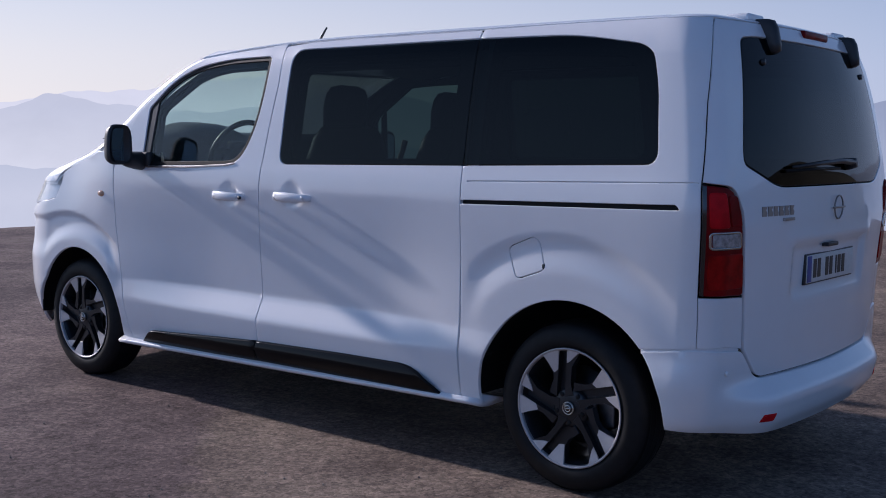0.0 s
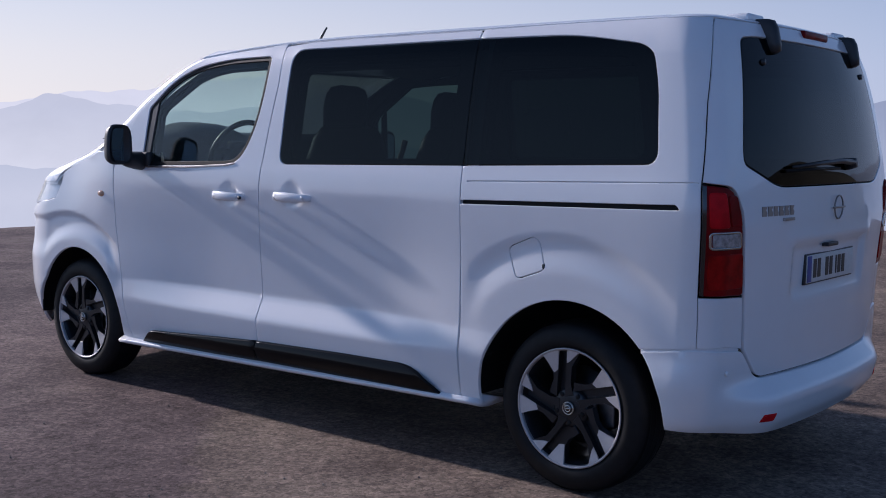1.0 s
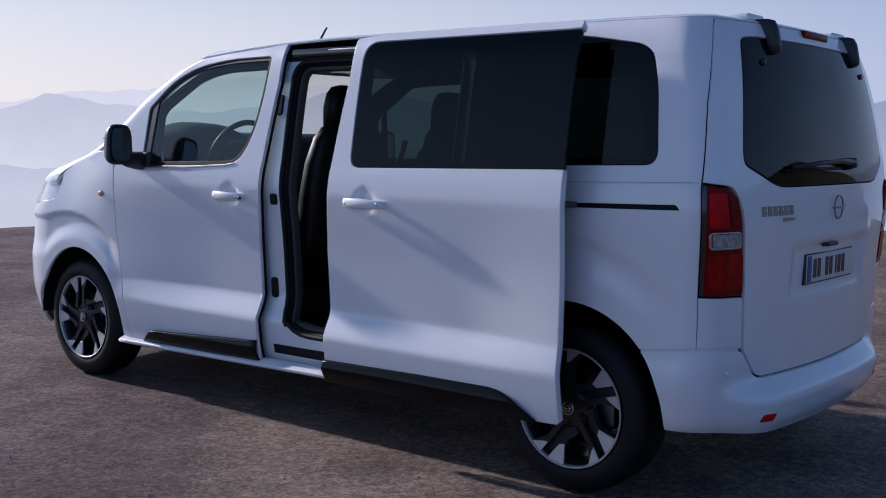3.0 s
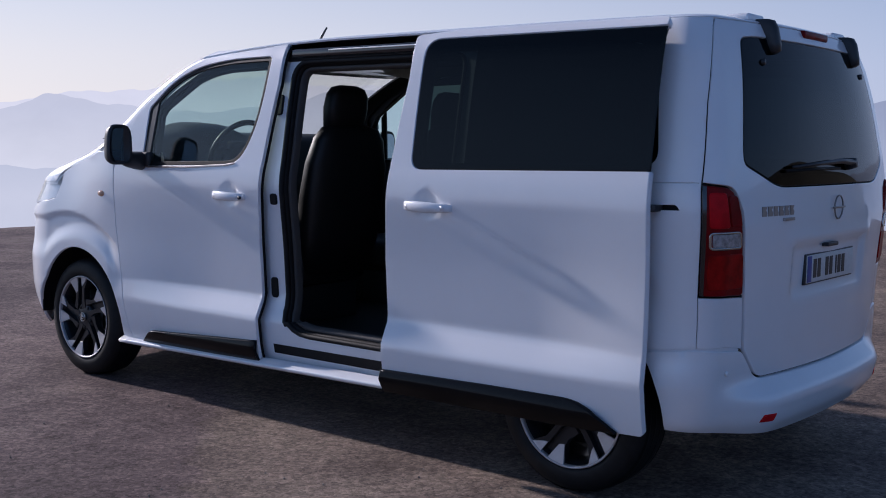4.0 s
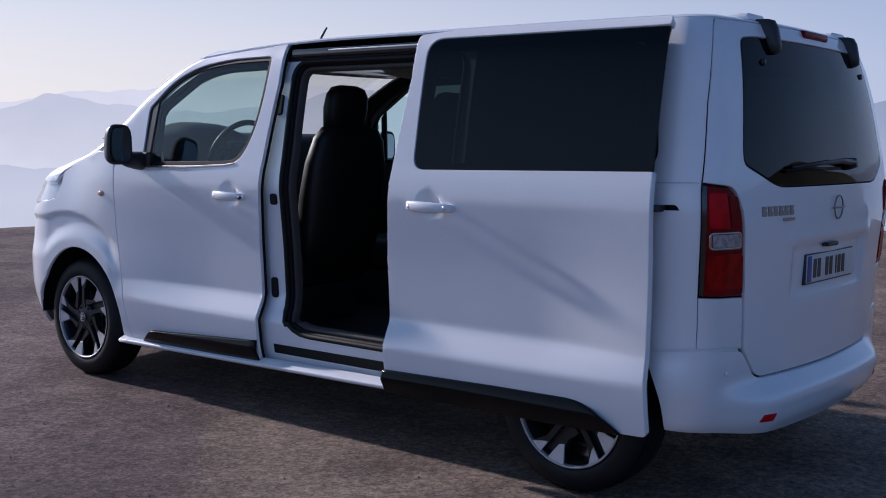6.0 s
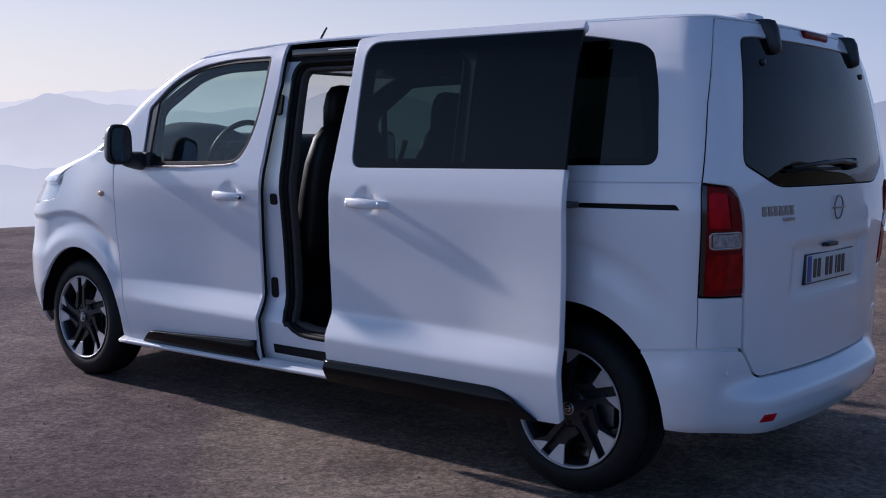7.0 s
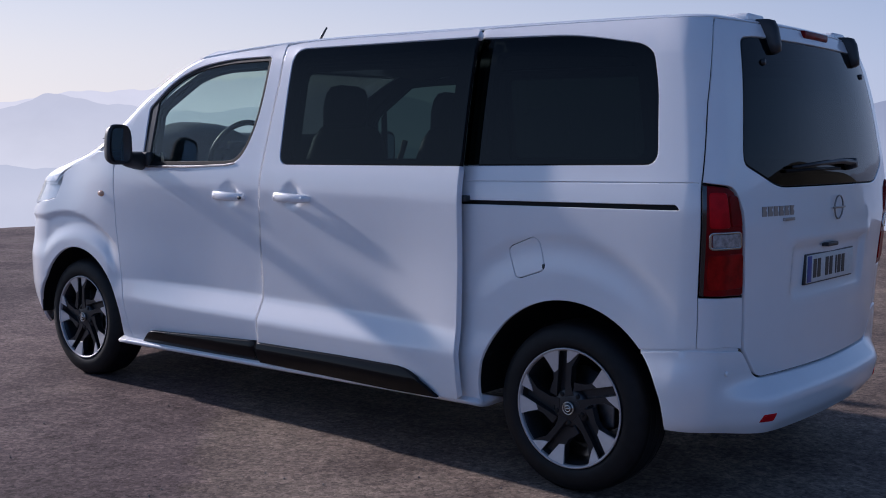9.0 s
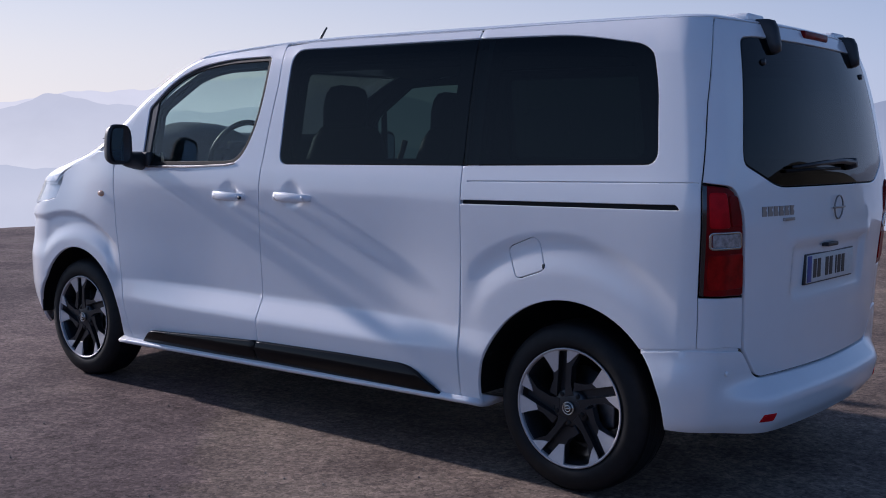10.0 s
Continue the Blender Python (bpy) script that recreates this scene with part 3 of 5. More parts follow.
def handle(parent, u0, u1, z, lock=False):
    """A bar handle over a round finger hollow."""
    mid = (u0 + u1) / 2
    base = skin_point(mid, z)
    n = 18
    rows = []
    for i in range(n + 1):
        s = i / n
        x = u1 + (u0 - u1) * s
        y0 = surf(x, z)[1]
        lift = 0.031 * math.sin(math.pi * min(1, max(0, s * 1.0))) ** 0.42
        w = 0.0205 * (0.62 + 0.38 * math.sin(math.pi * s) ** 0.5) + 0.003 * (1 - s)
        d = 0.012 * (0.5 + 0.5 * math.sin(math.pi * s) ** 0.5)
        rows.append([Vector((x, y0 + lift + d * math.cos(t) - 0.004, z + 0.002 * math.cos(3 * s) + w * math.sin(t))) for t in (2 * math.pi * j / 14 for j in range(14))])
    bm = bmesh.new()
    vs = grid_mesh(bm, rows, True)
    bm.faces.new(vs[0])
    bm.faces.new(vs[-1])
    grip = part("door_handle", bm, WHITE, parent, "white bar handle")
    for x in (u0 + 0.034, u1 - 0.034):
        bm = bmesh.new()
        y0 = surf(x, z)[1]
        tube(bm, [(x, y0 - 0.004, z), (x, y0 + 0.028, z)], [0.010, 0.009], 14)
        part("handle_foot", bm, WHITE, grip)
    if not lock:
        return grip
    bm = bmesh.new()
    tube(bm, [(u0 + 0.006, surf(u0, z)[1] + 0.024, z - 0.004), (u0 + 0.004, surf(u0, z)[1] + 0.0345, z - 0.004)], 0.008, 14)
    part("lock_cylinder", bm, BLACK, grip)
    return grip


def hollow(u, z, spots):
    """Finger hollows pressed into the doors behind the handles."""
    d = 0.0
    for cu, cz in spots:
        r = math.hypot((u - cu) / 0.062, (z - cz) / 0.058)
        if r < 1:
            d -= 0.014 * (1 - r * r) ** 0.8
    return d


HANDLES = {"front": (1.838, 2.072, 1.080), "slide": (1.382, 1.633, 1.092)}


def pane(name, shape, mat, parent, side, label, depth=0.002):
    ob = panel(name, shape, mat, parent, side=side, depth=depth, thick=0.004, gap=0.001, step=0.04, label=label, lip=0.001)
    return ob


def band(name, shape, width, mat, parent, side, depth, step=0.05, label=""):
    """A strip that follows an outline, inside it."""
    return panel(name, shape, mat, parent, holes=[inset(shape, width)], side=side, depth=depth, thick=0.006, gap=0.0, step=step, label=label, lip=0.001)


def seal_tube(name, shape, mat, parent, side, depth, r, label=""):
    pts = [skin_point(v.x, v.y, depth, side) for v in shape]
    bm = tube(bmesh.new(), pts + pts[:2], r, 8, False)
    return part(name, bm, mat, parent, label)


def cladding_form(u, z):
    """A sloped upper face down to a ridge, below which the cladding leans in to the sill."""
    ridge = 0.364 - 0.02 * smooth(1.2, 2.6, u)
    t = (z - ridge) / 0.042
    return 0.026 * max(0.0, 1 - t) if t > 0 else 0.026 + 0.30 * (z - ridge)


def front_door(van, side):
    top = [(x, roof_seam(x) - 0.006) for x in (1.80, 1.95, 2.1, 2.25)] + [(2.40, 1.712), (2.53, 1.638), (2.66, 1.552), (2.745, 1.482), (2.80, 1.41), (2.87, 1.30)]
    shape = outline(list(reversed(SEAM_M[:-1])) + top + [SEAM_F[0]] + SEAM_F[1:] + [(2.70, 0.262), (1.757, 0.286)], 0.03)
    win = outline(WIN_FRONT if side > 0 else [(p[0] + 0.06 * smooth(2.2, 2.4, p[0]), p[1] + 0.012 * smooth(2.2, 2.4, p[0])) + p[2:] for p in WIN_FRONT], 0.025)
    spots = [(1.95, 1.088)]
    door = panel("front_door", shape, WHITE, van, [win], side, step=0.019, label="white front door with chrome-edged window", extra=lambda u, z: hollow(u, z, spots))
    pane("window_pane", win, CLEAR_GLASS, door, side, "clear green-tinted side glass", depth=0.010)
    band("window_seal", win, 0.019, SEAL, door, side, 0.006)
    low = outline([(2.68, 1.2135), (2.30, 1.2165), (1.98, 1.235), (1.92, 1.245), (1.92, 1.236), (1.98, 1.2255), (2.30, 1.2065), (2.68, 1.2035)], 0.03)
    panel("window_trim", low, DARK_CHROME, door, side=side, depth=-0.005, thick=0.012, gap=0.0, step=0.05, label="bright metal window trim", lip=0.001)
    # quarter light divider ahead of the glass
    div = outline([(2.655, 1.216), (2.61, 1.216), (2.575, 1.545), (2.62, 1.512)], 0.03)
    panel("window_divider", div, BLACK, door, side=side, depth=0.004, thick=0.012, gap=0.0, step=0.05, lip=0.002)
    clad = outline([(2.70, 0.268, 0.01), (2.585, 0.348, 0.04), (1.761, 0.389), (1.761, 0.290), (2.66, 0.263)], 0.04)
    panel("sill_cladding", clad, CLAD, door, side=side, depth=-0.008, thick=0.014, gap=0.0, step=0.021, label="satin black lower cladding", lip=0.003, extra=cladding_form)
    if side > 0:
        handle(door, *HANDLES["front"], lock=True)
    bm = bmesh.new()
    rows = []
    for i in range(16):
        x = 1.78 + 1.02 * i / 15
        rows.append([skin_point(x, z, 0.05 + 0.07 * smooth(1.23, 1.1, z), side) for z in (1.225, 1.19, 1.12, 1.0, 0.8, 0.6, 0.42)])
    grid_mesh(bm, rows)
    part("inner_trim", bm, TRIM, door)
    mirror(door, side)
    return door


MIRROR_AT = (2.575, 1.130, 1.322)


def mirror(door, side):
    """A two-part door mirror: stalk, housing, glass."""
    bm = bmesh.new()
    # a lofted shell, open to the rear: rounded-rectangle rings from back of glass to the front
    rings = []
    for s, kx, ky, kz in ((0.0, 0.0, 1.0, 1.0), (0.35, 0.028, 1.03, 1.03), (0.7, 0.056, 0.93, 0.94), (0.92, 0.074, 0.70, 0.74), (1.0, 0.080, 0.42, 0.45)):
        ring = []
        for j in range(32):
            t = 2 * math.pi * j / 32
            c, q = math.cos(t), math.sin(t)
            px = math.copysign(abs(c) ** 0.55, c) * 0.066 * ky
            pz = math.copysign(abs(q) ** 0.55, q) * 0.100 * kz
            ring.append(Vector((MIRROR_AT[0] + kx, MIRROR_AT[1] + px * (1 - 0.12 * q), MIRROR_AT[2] + pz)))
        rings.append(ring)
    vs = grid_mesh(bm, rings, True)
    bm.faces.new(vs[-1])
    inner = [bm.verts.new(v.co + Vector((0.012, (MIRROR_AT[1] - v.co.y) * 0.14, (MIRROR_AT[2] - v.co.z) * 0.11))) for v in vs[0]]
    for i in range(32):
        bm.faces.new((vs[0][i], vs[0][(i + 1) % 32], inner[(i + 1) % 32], inner[i]))
    bm.faces.new(inner)
    flip = Matrix.Diagonal((1, side, 1, 1)) if side > 0 else Matrix.Translation((0.20, 0, 0)) @ Matrix.Diagonal((1, -1, 1, 1))
    bmesh.ops.transform(bm, matrix=flip, verts=bm.verts)
    shell = part("mirror_housing", bm, BLACK, door, "black mirror housing")
    bm = bmesh.new()
    ring = []
    for j in range(32):
        t = 2 * math.pi * j / 32
        c, q = math.cos(t), math.sin(t)
        ring.append(bm.verts.new((MIRROR_AT[0] + 0.008 - math.copysign(abs(c) ** 0.55, c) * 0.010, MIRROR_AT[1] + math.copysign(abs(c) ** 0.55, c) * 0.056, MIRROR_AT[2] + math.copysign(abs(q) ** 0.55, q) * 0.084)))
    top = bm.faces.new(ring)
    r = bmesh.ops.extrude_face_region(bm, geom=[top])
    bmesh.ops.translate(bm, vec=(0.004, 0, 0), verts=[v for v in r["geom"] if isinstance(v, bmesh.types.BMVert)])
    bmesh.ops.transform(bm, matrix=flip, verts=bm.verts)
    part("mirror_glass", bm, MIRROR, door, "mirror glass", flat=True)
    bm = bmesh.new()
    tube(bm, [(2.66, 0.93, 1.236), (2.655, 0.98, 1.238), (2.64, 1.04, 1.245), (2.625, 1.10, 1.262)], [0.050, 0.047, 0.042, 0.036], 14)
    box(bm, (2.59, 0.915, 1.205), (2.76, 0.960, 1.285), 0.014)
    bmesh.ops.transform(bm, matrix=flip, verts=bm.verts)
    part("mirror_stalk", bm, BLACK, door)


def sliding_door(van, side):
    spots = [(1.508, 1.100)]
    front = SEAM_M
    skin = outline([(REAR_EDGE, 1.778), (REAR_EDGE, 1.816, 0.018)] + [(x, roof_seam(x) - 0.006) for x in (0.9, 1.25, 1.5)] + [(1.672, 1.800, 0.02)] + SEAM_M[1:-1]
                   + [(1.757, 0.290), (1.2, 0.292), (0.62, 0.298), (REAR_EDGE + 0.002, 0.302, 0.02), (REAR_EDGE + 0.006, 0.55), (REAR_EDGE, 0.95), (REAR_EDGE, 1.262)]
                   + list(reversed([(1.604, 1.777, 0.075), (1.607, 1.243, 0.055)])), 0.03)
    door = panel("sliding_door", skin, WHITE, van, (), side, step=0.019, thick=0.03, label="white sliding side door with dark privacy glass", extra=lambda u, z: hollow(u, z, spots))
    win = outline(WIN_SLIDE, 0.03)
    pane("window_pane", win, DARK_GLASS, door, side, "dark tinted privacy glass")
    inner = outline([(1.565, 1.735, 0.06), (0.60, 1.735, 0.05), (0.60, 1.285, 0.05), (1.57, 1.270, 0.05)], 0.04)
    panel("window_frame", outline([(1.655, 1.800, 0.03), (REAR_EDGE + 0.018, 1.800), (REAR_EDGE + 0.018, 1.225), (1.69, 1.21)], 0.05), SEAL, door, [inner], side, depth=0.012, thick=0.028, gap=0.0, step=0.08)
    panel("inner_panel", outline([(1.70, 1.235), (REAR_EDGE + 0.055, 1.235), (REAR_EDGE + 0.055, 0.34, 0.03), (1.745, 0.32, 0.03)], 0.06), TRIM, door, (), side, depth=0.040, thick=0.02, gap=0.0, step=0.09)
    clad = outline([(1.753, 0.389), (1.2, 0.402), (0.81, 0.406, 0.05), (0.70, 0.372, 0.04), (0.618, 0.302, 0.01), (0.90, 0.293), (1.753, 0.291)], 0.03)
    panel("sill_cladding", clad, CLAD, door, side=side, depth=-0.008, thick=0.014, gap=0.0, step=0.021, label="satin black lower cladding", lip=0.003, extra=cladding_form)
    if side > 0:
        handle(door, *HANDLES["slide"])
    bm = bmesh.new()
    box(bm, (REAR_EDGE - 0.015, 0.865, 1.118), (REAR_EDGE + 0.06, 0.925, 1.142), 0.004)
    bmesh.ops.transform(bm, matrix=Matrix.Diagonal((1, side, 1, 1)), verts=bm.verts)
    part("hinge_arm", bm, BLACK, door)
    return door


def quarter_panel(van, side):
    arch = [(flank(x, z), z) for x, z in arc(0.0, 0.340, 0.417, 139.5, -6, 30)]
    gap_x = REAR_EDGE - 0.001
    shape = outline([(REAR_EDGE, 0.290), (REAR_EDGE, 1.107), (-0.474, 1.126), (-0.462, 1.1425, 0.010), (REAR_EDGE, 1.1215), (REAR_EDGE, 1.261), (-0.374, 1.284, 0.06), (-0.352, 1.58, 0.1), (-0.290, 1.716, 0.09), (0.05, 1.771, 0.12), (gap_x, 1.779), (REAR_EDGE, 1.817)] + [(x, roof_seam(x) - 0.001) for x in (0.2, -0.1, -0.35)] + [(-0.645, 1.8170)] + TAIL_EDGE[1:] + [(-0.566, 0.821), (-0.575, 0.633)]
                    + arch[0:1] + arch[1:] + [(0.405, 0.285)], 0.03)
    win = outline(WIN_QUARTER[1:-1] + [(REAR_EDGE - 0.001, 1.263), (REAR_EDGE - 0.001, 1.777)], 0.03)
    flap = outline([(0.283, 0.942, 0.03), (0.140, 1.000, 0.035), (0.098, 0.868, 0.03), (0.235, 0.820, 0.03)], 0.02)
    slot = outline([(REAR_EDGE - 0.008, 1.1215), (-0.462, 1.1425, 0.010), (-0.474, 1.126), (REAR_EDGE - 0.008, 1.107)], 0.03)
    seam = outline([(REAR_EDGE - 0.032, 1.1993), (-0.545, 1.2238), (-0.545, 1.2230), (REAR_EDGE - 0.032, 1.1985)], 0.03)
    q = panel("quarter_panel", shape, WHITE, van, [seam] + ([flap] if side > 0 else []), side, step=0.018, gap=0.0012, label="white rear side panel with flared wheel arch")
    panel("seam_backing", inset(seam, -0.012), WHITE, q, side=side, depth=0.007, thick=0.004, gap=0.0, step=0.05)
    pane("window_pane", win, DARK_GLASS, q, side, "dark tinted privacy glass")
    if side > 0:
        f = panel("fuel_flap", flap, WHITE, q, side=side, gap=0.002, step=0.012, label="white fuel filler flap")
        part("finger_notch", rounded_box((0.098, 0.9, 0.868), (0.118, 0.9475, 0.892), 0.008), BLACK, f)
    panel("slide_rail", inset(slot, -0.006), SEAL, q, side=side, depth=0.022, thick=0.01, gap=0.0, step=0.06, label="black slot of the door rail")
    arch_liner(q, 0.0, side, 0.43)
    return q


def arch_liner(parent, ax, side, r):
    bm = bmesh.new()
    rows = []
    for i in range(25):
        a = radians(-2 + 184 * i / 24)
        c, s = math.cos(a), math.sin(a)
        rows.append([Vector((ax + r * c, side * y, HUB_Z + 0.005 + r * s)) for y in (0.915, 0.88, 0.60)] + [Vector((ax, side * 0.58, HUB_Z))])
    grid_mesh(bm, rows)
    part("arch_liner", bm, SEAL, parent)


def fender(van, side):
    arch = arc(AXLE_F, 0.335, 0.402, 195, -8, 30)
    front = [(nose(z) + 0.22, z) for z in (0.235, 0.5, 0.7, 0.9)]
    shape = outline(SEAM_F + [(2.87, 0.252)] + [(x if x < AXLE_F else AXLE_F + (x - AXLE_F) * 0.885, z) for x, z in reversed(arc(AXLE_F, 0.335, 0.402, 0, 192, 30))] + [(AXLE_F + 0.356, 0.24)] + front
                    + [(3.60, 0.985), (3.50, 1.008), (3.455, 1.10), (3.445, 1.158), (nose(1.20) + 0.01, 1.20), (nose(1.245) + 0.01, 1.245), (nose(1.285) + 0.01, 1.285), (2.93, 1.285)], 0.03)
    f = panel("fender", shape, WHITE, van, (), side, step=0.014, label="white front fender with flared wheel arch")
    arch_liner(f, AXLE_F, side, 0.415)
    if side > 0:
        bm = bmesh.new()
        c = skin_point(3.02, 1.052)
        bmesh.ops.create_uvsphere(bm, u_segments=20, v_segments=12, radius=1, matrix=Matrix.Translation(c) @ Matrix.Diagonal((0.030, 0.012, 0.017, 1)))
        part("side_repeater", bm, AMBER, f, "small oval indicator lamp")
    lamp = outline([(3.455, 1.155, 0.02), (3.460, 1.08), (3.507, 1.010, 0.03), (nose(0.97) + 0.10, 0.965), (nose(0.96) + 0.55, 0.955), (nose(1.04) + 0.62, 1.04), (nose(1.10) + 0.35, 1.10), (nose(1.14) + 0.05, 1.145)], 0.03)
    h = panel("headlight", lamp, LAMP_GLASS, van, (), side, thick=0.012, step=0.04, label="clear headlight with bright reflector")
    panel("reflector", inset(lamp, 0.004), REFLECTOR, h, (), side, depth=0.02, thick=0.01, step=0.05)
    return f


def nose_parts(van):
    def sheet(name, zs, v0, mat, label, depth=0.0, thick=0.014, n=48):
        bm = bmesh.new()
        rows, back = [], []
        for z in zs:
            us = [nose(z) + v0 + (2.4 - 2 * v0) * i / n for i in range(n + 1)]
            rows.append([skin_point(u, z, depth) for u in us])
            back.append([p + Vector((-thick, 0, -thick)) for p in rows[-1]])
        grid_mesh(bm, rows)
        grid_mesh(bm, back)
        return part(name, bm, mat, van, label)
    steps = lambda a, b, n: [a + (b - a) * i / n for i in range(n + 1)]
    sheet("front_bumper", steps(0.215, 0.955, 24), 0.215, WHITE, "white front bumper")
    sheet("grille", steps(0.957, 1.035, 4), 0.62, GLOSS_BLACK, "black grille")
    sheet("bonnet", steps(1.100, 1.292, 26), 0.0, WHITE, "white bonnet")
    sheet("cowl", steps(1.294, 1.325, 3), 0.02, BLACK, "black windscreen cowl")
    sheet("windscreen", steps(1.325, 1.765, 18), 0.20, SCREEN_GLASS, "clear windscreen", thick=0.004)
    for side in (1, -1):
        bm = bmesh.new()
        rows = []
        for z in steps(1.285, 1.80, 24):
            # it stops short of the door window
            start = max(nose(z) - 0.16, table(((1.49, 2.664), (1.52, 2.650), (1.65, 2.48), (1.72, 2.295), (1.757, 2.06), (1.765, 1.90)), z))
            us = [start + (nose(z) + 0.21 - start) * i / 12 for i in range(13)]
            rows.append([skin_point(u, z, 0.004, side) for u in us])
        grid_mesh(bm, rows)
        inner = [[p + Vector((-0.02, -side * 0.035, -0.015)) for p in r] for r in rows]
        grid_mesh(bm, inner)
        part("windscreen_pillar", bm, WHITE, van, "white windscreen pillar")
        bm = bmesh.new()
        grid_mesh(bm, [[p + Vector((-0.045, -side * 0.060, -0.025)) for p in r] for r in rows])
        part("pillar_lining", bm, TRIM, van, "dark inner lining of the windscreen pillar")


def roof(van):
    """The roof skin rises from the body's upper outline all round to a gently crowned middle."""
    edge = []
    for v in [1.2 - 1.2 * i / 16 for i in range(16)]:
        z = 1.76
        for _ in range(6):
            p = Vector(surf(nose(z) + v, z))
            z = roof_seam(min(p.x, 2.42))
        edge.append(Vector((p.x, p.y, z)))
    end = edge[-1].x
    for i in range(61):
        x = end + (-0.28 - end) * i / 60
        edge.append(Vector((x, half_width(x, roof_seam(x)), roof_seam(x))))
    for i in range(1, 49):
        u = -0.30 - 1.2 * i / 48
        z = roof_seam(-0.45)
        edge.append(Vector(surf(u, z)))
    n = len(edge)
    ring = edge + [Vector((p.x, -p.y, p.z)) for p in reversed(edge[1:-1])]
    rows = []
    low = [Vector((p.x + (0.02 if p.x < -0.2 else 0), p.y * 0.992, p.z - 0.008)) for p in ring]
    rows.append(low)
    for k in [(i / 26) ** 1.8 for i in range(27)]:
        row = []
        for p in ring:
            aim = Vector((min(max(p.x, -0.12), 1.85), 0, p.z))
            q = p.lerp(aim, k)
            flat = 1 - 0.85 * smooth(1.95, 2.42, p.x)
            q.z = p.z + 0.044 * flat * (1 - (1 - k) ** 3.0) ** 0.66
            row.append(q)
        rows.append(row)
    bm = bmesh.new()
    grid_mesh(bm, rows, True)
    bmesh.ops.remove_doubles(bm, verts=bm.verts, dist=1e-5)
    r = part("roof", bm, WHITE, van, "white roof panel")
    bm = bmesh.new()
    grid_mesh(bm, [[Vector((x, y, roof_seam(x) - 0.045 + 0.035 * (1 - (y / 0.78) ** 2))) for y in [-0.775 + 1.55 * j / 12 for j in range(13)]] for x in [-0.40 + 2.62 * i / 24 for i in range(25)]])
    part("headlining", bm, LINING, van, "pale grey cloth headlining")
    bm = bmesh.new()
    tube(bm, [(1.995, 0.30, 1.860), (1.975, 0.30, 1.898), (1.935, 0.30, 1.945)], [0.009, 0.007, 0.005], 10)
    part("antenna", bm, BLACK, van, "short black roof antenna")


